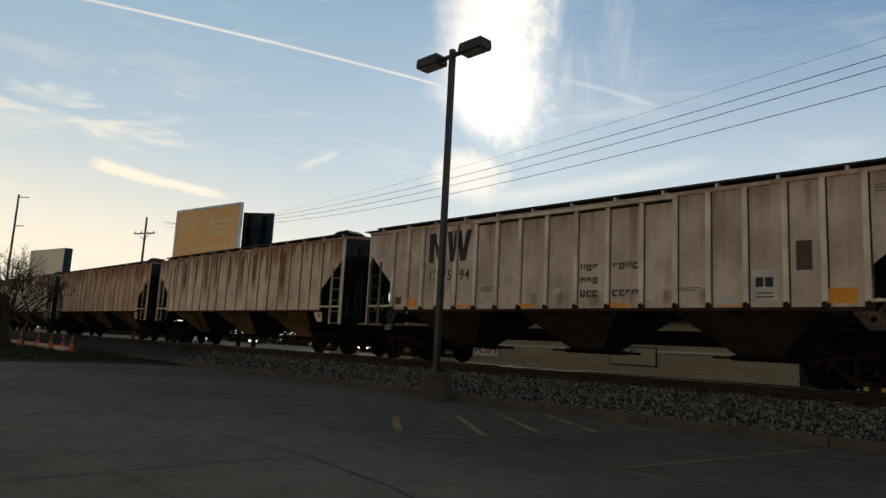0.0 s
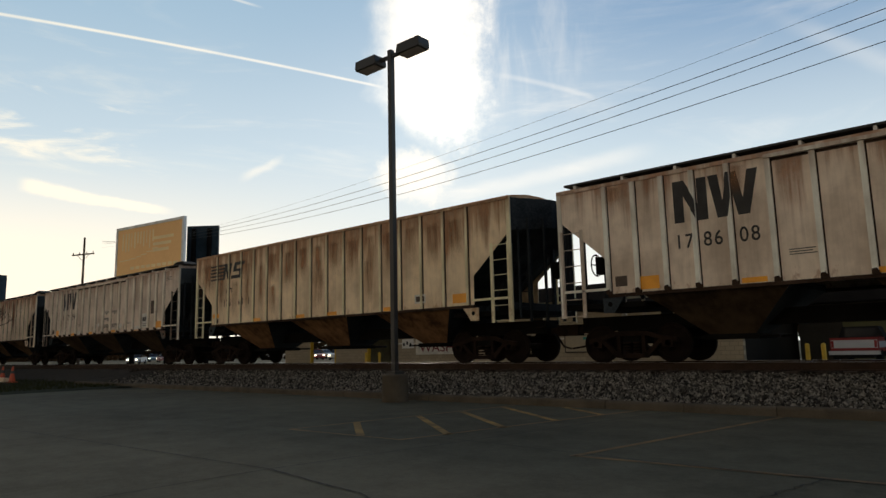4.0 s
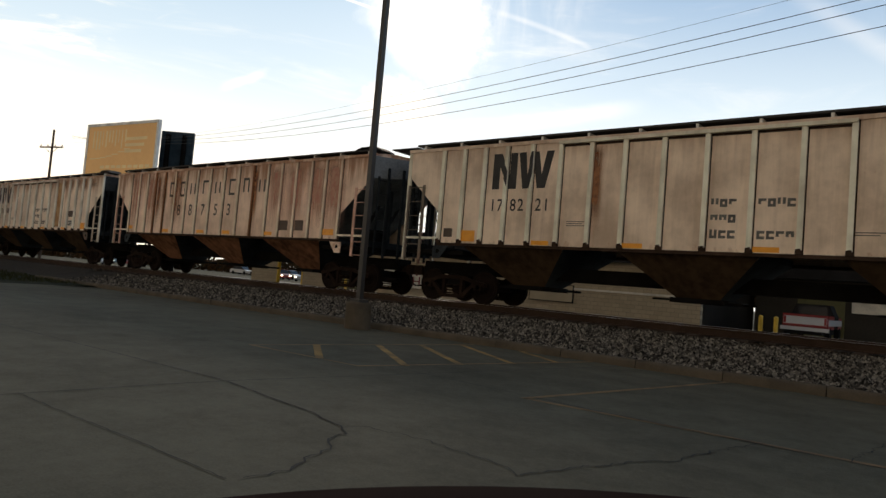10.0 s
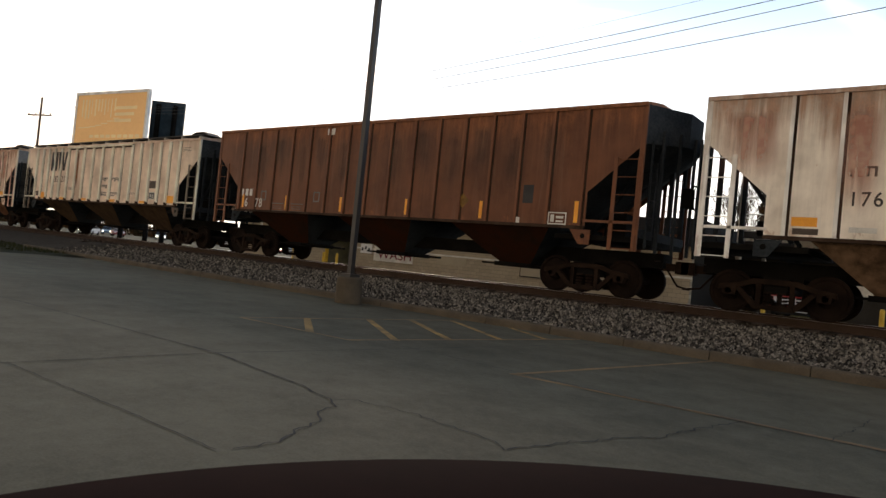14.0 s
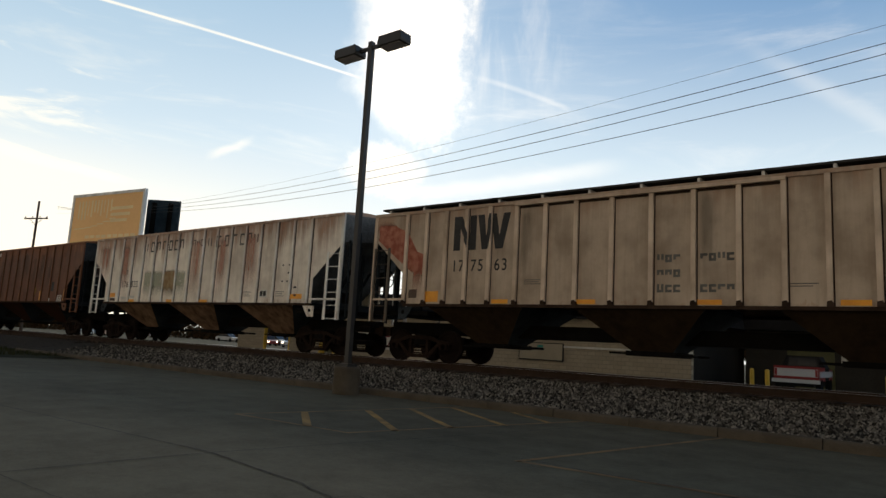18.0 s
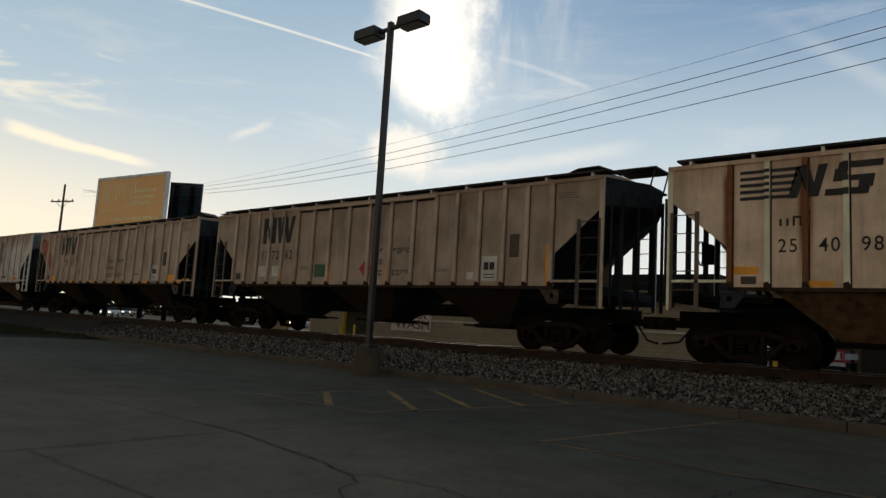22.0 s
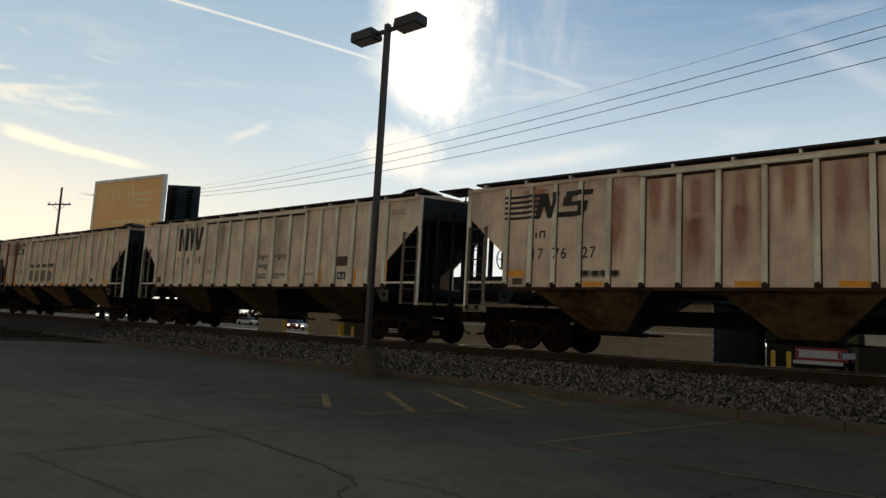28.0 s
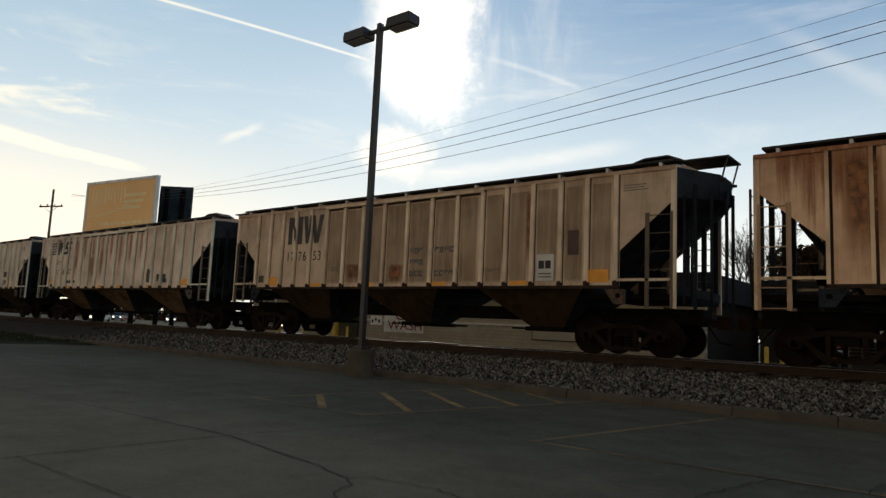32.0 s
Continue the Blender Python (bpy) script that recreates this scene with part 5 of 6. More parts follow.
    for x in (-4.85, -3.85):
        row_of([(0, 0.0, 0.62, 0.03), (0, 0.25, 0.62, 0.03), (0.04, 0.09, 0.5, 0.02), (0.04, 0.16, 0.5, 0.02)], "writing_bar", x, 1.6, g, FADED_LETTER)
    for x in (-5.5, -2.75):
        on_side(hollow(0.3, 0.34, 0.05), "worn_emblem", x, 1.95, g, FADED_LETTER)
    h = hopper_car(mids["h"], "whitish covered hopper car with a rusty roof edge", (0.50, 0.452, 0.44), 0.42, WH_RIBS, "it", end_mat=GREY_END)
    for x, kind in ((-3.88, 5), (-3.36, 0), (-2.9, 4), (-2.46, 1), (-1.98, 0), (-1.58, 3), (-1.16, 4), (0.78, 5), (1.36, 3), (1.86, 0), (2.34, 1), (2.8, 3), (3.24, 4), (3.62, 5)):
        across(shared(("name_mark", kind, 0.43), lambda: sham_letter(kind, 0.26, 0.43, 0.065)), "painted_letter_bar", x, 3.7, h, STENCIL, "spaced dark marks of a faded name")
    for x, kind in ((-0.24, 4), (0.02, 5), (0.28, 0)):
        on_side(shared(("name_mark", kind, 0.26), lambda: sham_letter(kind, 0.19, 0.26, 0.045)), "painted_letter_bar", x, 3.8, h, STENCIL)
    for k in range(2):
        on_side(shared(("small_mark", k), lambda: sham_letter(5 - k, 0.17, 0.24, 0.045)), "painted_letter_bar", -5.5 + 0.26 * k, 2.75, h, LETTER)
    digits(h, [("176", -5.5), ("823", -4.7)], 2.24, 0.27)
    yellow(h, [(x, 1.6, 0.55, 0.12) for x in (-4.85, -1.75, 0.55)] + [(-6.43, 1.82, 0.45, 0.18), (5.86, 1.75, 0.6, 0.16)])
    row_of([(0, 0, 0.45, 0.12)], "small_plate", -6.4, 1.66, h, BROWN)
    i = hopper_car(mids["i"], "grey covered hopper car with an orange-red painted end corner", (0.265, 0.243, 0.208), 0.2, NW_RIBS)
    nw_marks(i, [("17", -5.25), ("75", -4.62), ("63", -3.87)], tall=True)
    yellow(i, [(6.75, 1.62, 0.5, 0.1), (7.35, 1.72, 0.5, 0.1)])
    j = hopper_car(mids["j"], grey_label, (0.225, 0.205, 0.176), 0.2, NW_RIBS)
    nw_marks(j, [("17", -5.25), ("72", -4.62), ("62", -3.87)], LETTER, FADED_LETTER, (-6.94, -3.98, -1.46, 1.15, 3.8, 6.74), True)
    k = hopper_car(mids["k"], "cream covered hopper car with a barred mark and graffiti", (0.42, 0.375, 0.315), 0.22, NW_RIBS, "nw", 0.7, rusty_ribs=(-6.9, -5.48))
    ns_marks(k, [("25", -5.98), ("40", -5.25), ("98", -4.55)])
    l = hopper_car(mids["l"], grey_label, (0.42, 0.40, 0.35), 0.15, NW_RIBS)
    nw_marks(l, [("17", -5.25), ("8", -4.5), ("19", -3.87)], LETTER, FADED_LETTER, (-6.94, -3.98, -0.6, 2.2, 3.9, 5.55, 6.88))
    m = hopper_car(mids["m"], "pale covered hopper car with pink rust stains and a barred mark", (0.42, 0.385, 0.34), 0.14, NW_RIBS, "nw", 0.6)
    ns_marks(m, [("17", -6.16), ("76", -5.5), ("27", -4.72)], -6.98, 3.35, -6.16, (-4.67, -1.21, 0.67, 3.4))
    n = hopper_car(mids["n"], grey_label, (0.35, 0.302, 0.24), 0.24, NW_RIBS)
    nw_marks(n, [("17", -5.25), ("76", -4.62), ("53", -3.87)], STENCIL, FADED_LETTER, (), True)
    o = hopper_car(mids["o"], "tan covered hopper car streaked with rust", (0.42, 0.31, 0.22), 0.6, NW_RIBS, "so")
    hopper_car(mids["p"], grey_label, GREY, 0.35, NW_RIBS)
    # stains, sprayed paint and placards of single cars
    stains(a, [(-6.5 + q * 1.15, 1.9 + 0.3 * (q % 3), 0.5, 1.9) for q in range(10)], RUST_STAIN)
    stains(b, [(-2.2 + i * 0.95, 1.68, 0.45, 0.32) for i in range(7)], SOOT_STAIN, "soot_stain")
    for x, z, w, hh in ((-3.0, 1.65, 0.5, 0.22), (-0.4, 1.95, 0.25, 0.22), (3.9, 1.66, 0.6, 0.2), (2.25, 1.8, 0.3, 0.25)):
        patch(b, x, z, w, hh, PALE, "paint_scrap", "flake of pale paint", 0.003, 7)
    yellow(b, [(6.78, 1.66, 0.12, 0.5)])
    stains(c, [(-8.1, 2.6, 1.7, 1.7), (-6.5, 1.75, 0.7, 2.5), (-5.5, 1.7, 0.6, 1.4), (-4.72, 1.65, 0.78, 2.7), (-3.7, 1.8, 0.6, 1.8)], BROWN_BLOTCH)
    stains(c, [(-2.95 + 0.885 * q, 3.0 - 0.3 * (q % 2), 0.72, 1.25 + 0.35 * (q % 3)) for q in range(11)] + [(-2.9, 1.8, 0.5, 1.0), (-0.2, 1.7, 0.6, 1.3), (2.4, 1.8, 0.5, 1.4)], BROWN_BLOTCH)
    on_side(bars([(0, 0, 0.66, 2.42)]), "rust_stain", 3.08, 1.66, d, ORANGE_RUST, "tan-orange rust over one panel", 0.002)
    stains(d, [(3.75 + i * 0.76, 3.6, 0.6, 0.6) for i in range(5)] + [(-4.1, 3.5, 0.5, 0.7), (-7.0, 3.7, 0.6, 0.5)], BROWN_BLOTCH)
    stains(e, [(x, 1.75, 1.0, 2.4) for x in (-6.9, -5.6, 3.1, 4.1, 5.2, 6.1)], PINK_STAIN)
    stains(e, [(-4.65, 1.7, 0.35, 2.5), (-4.3, 2.4, 0.5, 1.7), (-3.5, 1.8, 0.9, 2.3), (-7.8, 3.5, 1.2, 0.7), (-6.4, 3.6, 0.5, 0.6), (-2.3, 3.0, 0.5, 1.1), (2.15, 1.8, 0.3, 2.4), (0.2, 3.2, 0.6, 0.9), (4.3, 3.4, 0.6, 0.7), (5.3, 3.5, 0.6, 0.6)], RUST_STAIN)
    stains(f, [(-2.42, 1.7, 0.35, 2.4), (-6.3, 3.6, 1.2, 0.6), (-4.0, 3.6, 0.7, 0.6), (-8.0, 3.8, 0.8, 0.4), (1.3, 3.5, 0.7, 0.6), (4.6, 3.5, 0.6, 0.6)], RUST_STAIN)
    stains(g, [(-6.0 + i * 1.05, 2.0 + 0.5 * (i % 2), 0.7, 1.7) for i in range(12)], SOOT_STAIN, "soot_stain")
    on_side(bars([(0, 0, 0.34, 0.2)]), "label_panel", -2.36, 4.13, g, PALE, "small white label")
    on_side(bars([(0, 0, 0.14, 0.2)]), "label_panel", 4.98, 1.56, g, PALE, "small white label")
    on_side(hollow(0.5, 0.3, 0.03), "label_frame", 5.93, 1.62, g, PALE, "thin white label frame")
    row_of([(0.07, 0.06, 0.1, 0.18), (0.22, 0.06, 0.2, 0.04), (0.22, 0.15, 0.2, 0.06)], "label_bar", 5.93, 1.62, g, PALE)
    on_side(bars([(0, 0, 0.3, 0.46)]), "data_panel", 5.16, 2.12, g, LETTER)
    bm = bmesh.new()
    bm.faces.new([bm.verts.new(p) for p in ((-0.2, 0, 0), (0, 0, -0.2), (0.2, 0, 0), (0, 0, 0.2))])
    on_side(bm, "worn_placard", 3.3, 2.14, g, STRIPE, "worn orange diamond placard", 0.002)
    stains(h, [(-6.5, 3.0, 0.5, 1.0), (-4.9, 3.3, 0.5, 0.9), (-3.0, 3.0, 0.6, 1.1), (-1.2, 3.3, 0.6, 0.9), (0.55, 3.0, 0.6, 1.2), (1.4, 2.6, 0.5, 1.5), (2.3, 2.8, 0.6, 1.4), (3.1, 3.4, 0.7, 0.9), (4.0, 2.8, 0.5, 1.3), (5.0, 3.2, 0.6, 1.0), (6.0, 2.9, 0.5, 1.0), (6.8, 3.5, 1.0, 0.8), (-7.8, 3.2, 0.9, 0.9)], RUST_STAIN)
    stains(h, [(-7.9, 2.6, 1.2, 1.6), (-5.8, 1.9, 0.8, 2.0), (-0.3, 1.8, 0.7, 2.2), (1.4, 1.8, 0.7, 2.2), (3.1, 1.9, 0.8, 2.0)], PINK_STAIN)
    tag_letters(h, -3.75, 1.72, 2.9, 1.3, 4, (SAGE_SPRAY, SAGE_SPRAY, TAN_SPRAY), "faded sage-green sprayed lettering")
    on_side(bars([(0, 0, 0.42, 0.26)]), "label_panel", 4.22, 1.8, h, PALE, "white label panel")
    row_of([(0.04, 0.05, 0.15, 0.17), (0.22, 0.05, 0.15, 0.17)], "label_bar", 4.22, 1.8, h, LETTER, "", 0.004)
    for x, z in ((5.34, 2.87), (5.67, 2.87), (5.65, 2.6), (5.36, 2.32), (5.62, 2.32)):
        on_side(bars([(0, 0, 0.08, 0.05)]), "painted_dot", x, z, h, LETTER)
    row_of([(0, 0, 0.14, 0.06), (0.02, -0.26, 0.13, 0.06)], "painted_dot", 6.02, 2.1, h, LETTER, "", 0.004)
    for x in (3.28, 5.1):
        row_of([(0, 0.0, 0.45, 0.02), (0, 0.07, 0.36, 0.02), (0, 0.14, 0.45, 0.02)], "writing_bar", x, 1.84, h, FADED_LETTER)
    row_of([(0, 0.02, 0.45, 0.1), (0.62, 0.06, 0.52, 0.1)], "data_panel", -5.45, 1.72, h, PALE)
    bm = bmesh.new()
    bm.faces.new([bm.verts.new((x, 0, z)) for x, z in ((-8.2, 4.15), (-8.2, 3.62), (-7.4, 3.02), (-6.62, 2.48), (-6.62, 1.75), (-6.25, 1.68), (-6.0, 2.4), (-6.2, 3.0), (-6.5, 3.1), (-6.9, 3.7), (-7.3, 3.85), (-7.6, 4.12))])
    on_side(bm, "graffiti_patch", 0, 0, i, CORAL_SPRAY, "coral-red sprayed paint on the end corner", 0.003)
    stains(i, [(-3.2, 2.0, 0.5, 1.8), (1.3, 2.0, 0.5, 1.9), (4.5, 1.8, 0.5, 1.6)], SOOT_STAIN, "soot_stain")
    on_side(bars([(0, 0, 0.68, 0.42)]), "green_panel", -2.2, 1.86, j, GREEN, "dark green painted panel")
    row_of([(0, 0, 0.62, 0.38), (0.82, 0, 0.52, 0.38)], "label_panel", -5.36, 1.89, j, PALE, "white placard")
    on_side(bars([(0, 0, 0.24, 0.2)]), "label_panel", 4.2, 1.78, j, PALE, "small white label")
    bm = bmesh.new()
    bm.faces.new([bm.verts.new(p) for p in ((-0.27, 0, 0), (0, 0, -0.27), (0.27, 0, 0), (0, 0, 0.27))])
    on_side(bm, "red_diamond", 0.22, 2.12, j, REDSIGN, "red diamond placard", 0.002)
    stains(j, [(-6.3, 2.2, 0.6, 1.8), (-1.4, 2.0, 0.7, 2.1), (0.4, 2.2, 0.7, 1.9), (3.8, 2.0, 0.5, 2.0)], SOOT_STAIN, "soot_stain")
    patch(k, -3.3, 1.68, 3.3, 0.9, TAN_SPRAY, "graffiti_patch", "band of faded tan sprayed paint", 0.003, 41)
    for q, (x, z, w, hh) in enumerate(((-3.3, 1.75, 0.55, 0.8), (-2.45, 1.7, 0.5, 0.6), (-1.7, 1.8, 0.6, 0.75), (-1.0, 1.7, 0.7, 0.8), (-0.35, 1.85, 0.4, 0.55))):
        patch(k, x, z, w, hh, BLUE_SPRAY, "graffiti_patch", "faded blue-grey sprayed lettering", 0.005 + 0.001 * (q % 2), 50 + q)
    tag_letters(k, -3.4, 2.55, 3.4, 0.3, 9, (BLACK_SPRAY,), "dark sprayed strokes")
    stains(k, [(-5.62, 1.7, 0.28, 2.5), (-7.05, 1.7, 0.25, 2.5), (0.25, 2.6, 0.35, 1.4), (1.15, 2.8, 0.35, 1.2), (-0.7, 2.6, 0.3, 1.0)], RUST_STAIN)
    stains(l, [(-7.0, 3.8, 0.8, 0.35), (3.1, 3.85, 0.6, 0.3), (6.9, 3.6, 1.1, 0.5), (-3.2, 3.7, 0.5, 0.4)], RUST_STAIN)
    stains(l, [(-2.3, 2.0, 0.6, 2.0), (1.3, 2.2, 0.6, 1.8)], SOOT_STAIN, "soot_stain")
    stains(m, [(-3.1 + 0.46 * q, 2.75 - 0.35 * (q % 3), 0.34, 1.3 + 0.3 * (q % 3)) for q in range(14)] + [(-2.3, 1.8, 0.5, 1.2), (-1.3, 1.9, 0.4, 1.3), (-4.1, 1.8, 0.5, 2.2), (-6.5, 3.4, 0.9, 0.7)], PINK_STAIN)
    patch(m, 3.3, 1.8, 0.4, 0.65, BROWN, "dark_panel", "dark worn panel", 0.003, 3)
    tag_letters(m, 4.1, 1.75, 0.8, 0.5, 3, (BLACK_SPRAY,), "small dark sprayed scrawl")
    tag_letters(m, -4.8, 1.8, 1.0, 0.24, 4, (BLACK_SPRAY,), "small dark sprayed scrawl")
    # brown panels: rust, plus painted darkening where brightness falls off to the right
    for x, w in ((-3.12, 0.66), (-2.29, 0.67), (-1.45, 0.75), (-0.54, 0.78), (0.4, 0.77), (1.33, 0.76), (2.25, 0.62), (3.12, 0.55), (3.88, 0.55), (4.68, 0.62), (5.48, 0.5), (6.2, 0.52)):
        on_side(bars([(0, 0, w, 2.4)]), "rust_stain", x, 1.66, n, RUST_FALLOFF, "brown rust and fall-off darkening over a panel", -0.002)
    stains(n, [(3.62, 1.7, 0.2, 2.45), (4.38, 1.7, 0.16, 2.4), (-2.2, 1.75, 0.6, 0.5), (-0.4, 1.7, 0.6, 0.5)], RUST_STAIN)
    stains(o, [(-8.0, 2.9, 1.4, 1.3), (-6.7, 1.8, 0.8, 2.3), (-5.4, 1.8, 0.7, 2.3), (-4.2, 2.0, 0.7, 2.0)], RUST_STAIN)


# ---- round the track ----
def make_wires():
    for k, (z0, fall, sag) in enumerate(((11.06, -0.038, 0.0009), (10.51, -0.0397, 0.0011), (10.18, -0.0475, 0.0013), (9.56, -0.040, 0.0013))):
        bm = bmesh.new()
        pts = []
        for i in range(46):
            x = 12 - 91 * i / 45
            d = -2.3 - x
            pts.append((x, 22 + 0.1187 * d, z0 + fall * d + sag * d * d))
        rad = 0.013 if k else 0.006
        rings = [[bm.verts.new((x, y + rad * math.cos(i * 1.2566), z + rad * math.sin(i * 1.2566))) for i in range(5)] for x, y, z in pts]
        for a, b in zip(rings, rings[1:]):
            for i in range(5):
                bm.faces.new((a[i], a[(i + 1) % 5], b[(i + 1) % 5], b[i]))
        tagged(part("overhead_wire", bm, WIRE), "thin black overhead wire along the railway", "wire", "overhead wires")


def utility_pole(x, y, top, arm, turn=0.0, width=2.6, stubs=0):
    t = thing("utility_pole", pose(x, y, 0, 0, 0, turn), "tall weathered wooden utility pole with short insulator arms" if stubs else "tall weathered wooden utility pole with a crossarm", "utility pole", "utility poles")
    part("post", tubes(((0, 0, 0), (0, 0, top), 0.17, 0.11), n=10), WOOD, t)
    if stubs:
        for k in range(stubs):
            z = top - 0.35 - k * (0.75 if stubs > 3 else 3.6)
            part("insulator_arm", tubes(((0, -0.1, z), (1.2 - 0.15 * (k % 2), -0.1, z + 0.1), 0.05, 0.05)), IRON, t)
        if stubs > 3:
            part("transformer", tubes(((-0.42, -0.1, top - 6.6), (-0.42, -0.1, top - 5.2), 0.32, 0.32), n=12), IRON, t)
        return t
    part("crossarm", boxes((-width / 2, width / 2, -0.17, -0.05, arm - 0.07, arm + 0.07)), WOOD, t)
    for q in (-0.46, -0.16, 0.16, 0.46):
        part("insulator", tubes(((q * width, -0.11, arm + 0.07), (q * width, -0.11, arm + 0.28), 0.06, 0.04)), IRON, t)
    for s in (-1, 1):
        part("brace", tubes(((s * width * 0.28, -0.11, arm - 0.05), (0, -0.11, arm - 0.75), 0.025)), IRON, t)
    return t


def billboard(x0, y0, x1, y1, zb, zt, name_label, face=BOARD_FACE, printed=True, edge=FRAME, deep=False):
    """A poster panel from (x0, y0) to (x1, y1), facing the side from which x0 is to the left."""
    L = math.hypot(x1 - x0, y1 - y0)
    t = thing("billboard", pose(x0, y0, 0, 0, 0, math.degrees(math.atan2(y1 - y0, x1 - x0))), name_label, "billboard", "billboards")
    H = zt - zb
    part("poster", boxes((0.22, L - 0.22, -0.06, 0.0, zb + 0.22, zt - 0.22)), face, t, "golden sun-washed poster")
    part("back_panel", boxes((0.1, L - 0.1, 0.0, 0.12, zb + 0.1, zt - 0.1)), BACK, t)
    for n_, b_ in (("frame_top", (0, L, -0.12, 0.14, zt - 0.22, zt)), ("frame_bottom", (0, L, -0.12, 0.14, zb, zb + 0.22)), ("frame_side", (0, 0.22, -0.12, 0.14, zb + 0.22, zt - 0.22)),
                   ("frame_side", (L - 0.22, L, -0.12, 0.14, zb + 0.22, zt - 0.22))):
        part(n_, boxes(b_), edge, t)
    if deep:
        part("side_panel", boxes((L + 0.004, L + 0.14, -0.12, 0.85, zb, zt)), BACK, t, "dark side panel")
    if printed:
        rnd = random.Random(5)
        for i in range(11):
            w = rnd.uniform(0.16, 0.34)
            h = rnd.uniform(0.8, 1.5)
            x = 0.9 + i * 0.42
            part("print_bar", boxes((x, x + w * 0.6, -0.068, -0.06, zt - 0.7 - h, zt - 0.6)), BOARD_PRINT, t)
        for i in range(3):
            part("print_line", boxes((5.2, 7.9 - 0.3 * i, -0.068, -0.06, zt - 1.5 - 0.5 * i, zt - 1.25 - 0.5 * i)), BOARD_PRINT, t)
        for i in range(9):
            part("print_line", boxes((2.2 + i * 0.72, 2.75 + i * 0.72, -0.068, -0.06, zt - 3.75, zt - 3.5)), BOARD_PRINT, t)
        for i in range(7):
            x = 0.6 + i * 0.75
            part("print_line", boxes((x, x + 0.78, -0.068, -0.06, zt - 2.95 + 0.02 * i * i, zt - 2.87 + 0.02 * i * i)), BOARD_PRINT, t)
    for q in (0.25, 0.75):
        part("post", tubes(((L * q, 0.35, 0), (L * q, 0.35, zt - 0.3), 0.2), n=12), IRON, t)
    return t


def car_wash():
    t = thing("car_wash_building", pose(-45, 32, 0), "long tan block car wash building with a dark roof", "building")
    L, zt = 34.8, 3.05
    open_x = [(3.2, 6.2), (9.6, 12.4)]
    xs = [0.0] + [v for p in open_x for v in p] + [L]
    for i in range(0, len(xs), 2):
        part("wall", boxes((xs[i], xs[i + 1], 0, 0.3, -0.02, zt)), BLOCKS, t)
    for a, b in open_x:
        part("lintel", boxes((a, b, 0, 0.3, 2.2, zt)), BLOCKS, t)
        for s in (a, b - 0.12):
            part("door_jamb", boxes((s, s + 0.12, -0.03, 0.2, -0.02, 2.2)), BOLLARD, t, "yellow-painted door jamb")
        part("wash_bay", boxes((a - 0.3, b + 0.3, 5.2, 5.3, -0.02, zt)), OLIVE, t)
    part("side_wall", boxes((L - 0.3, L, 0.3, 9, -0.02, zt)), WALL_PAINT, t)
    part("rear_wall", boxes((0, L, 9, 9.3, -0.02, zt)), WALL_PAINT, t)
    part("ledge", boxes((12.6, L + 0.05, -0.07, -0.002, 1.52, 1.62)), LEDGE, t, "pale stone ledge")
    bm = bmesh.new()
    a = [bm.verts.new(p) for p in ((-0.5, -0.6, zt), (L + 0.5, -0.6, zt), (L + 0.5, 9.8, zt), (-0.5, 9.8, zt))]
    b = [bm.verts.new(p) for p in ((-0.3, -0.35, zt + 1.3), (L + 0.3, -0.35, zt + 1.3), (L + 0.3, 9.5, zt + 1.3), (-0.3, 9.5, zt + 1.3))]
    bm.faces.new(a[::-1]), bm.faces.new(b)
    for i in range(4):
        bm.faces.new((a[i], a[(i + 1) % 4], b[(i + 1) % 4], b[i]))
    part("roof", bm, SLATE, t, "dark steep roof edge")
    for x in (19.6, 26.0):
        part("wall_panel", boxes((x, x + 2.2, -0.05, -0.002, 1.0, 1.5)), WALL_PANEL, t)
    sign = thing("car_wash_sign", pose(-30.35, 31.9, 0.95), "white sign with maroon lettering on the block wall", "sign")
    part("board", boxes((-0.25, 3.05, -0.02, 0.08, -0.12, 1.25)), LEDGE, sign)
    for text, x, z in (("CAR", 0.75, 0.68), ("WASH", 0.1, 0.06)):
        ob = link_mesh("lettering", letters(text, 0.55, 1.0, 1.3), MAROON, sign, "maroon letters")
        ob.location = (x, -0.03, z)
    part("emblem", boxes((-1.5, -0.5, -0.02, 0.08, 0.3, 0.9)), SIGN, sign)
    for q in range(3):
        part("emblem_patch", boxes((-1.4 + q * 0.3, -1.25 + q * 0.3, -0.03, -0.02, 0.45 + 0.1 * (q % 2), 0.65 + 0.1 * (q % 2))), DARK, sign)
    small = thing("wall_sign", pose(-19.4, 31.93, 1.2), "tan framed wall panel with a small teal patch", "sign")
    part("board", boxes((0, 2.6, -0.03, 0.05, -0.35, 0.5)), WALL_PANEL, small)
    for z in (-0.39, 0.5):
        part("trim", boxes((-0.04, 2.64, -0.04, 0.05, z, z + 0.04)), DARK, small)
    for x in (-0.04, 2.6):
        part("trim", boxes((x, x + 0.04, -0.04, 0.05, -0.35, 0.5)), DARK, small)
    part("teal_patch", boxes((1.1, 1.45, -0.04, -0.03, 0.28, 0.42)), TEAL, small)
    # the lower part set back to the right
    r = thing("service_building", pose(-9.8, 40, 0), "dull brown low service building with olive doors", "building")
    part("wall", boxes((0, 26, 0, 0.3, -0.02, 3.1)), GREY_WALL, r)
    part("side_wall", boxes((0, 0.3, 0.3, 7, -0.02, 3.1)), GREY_WALL, r)
    part("roof", boxes((-0.4, 26.4, -0.5, 7.4, 3.1, 4.6)), SLATE, r, "dark roof edge")
    for x in (2.1, 7.9, 13.7):
        part("door", boxes((x, x + 2.2, -0.06, -0.002, -0.02, 2.3)), OLIVE, r)
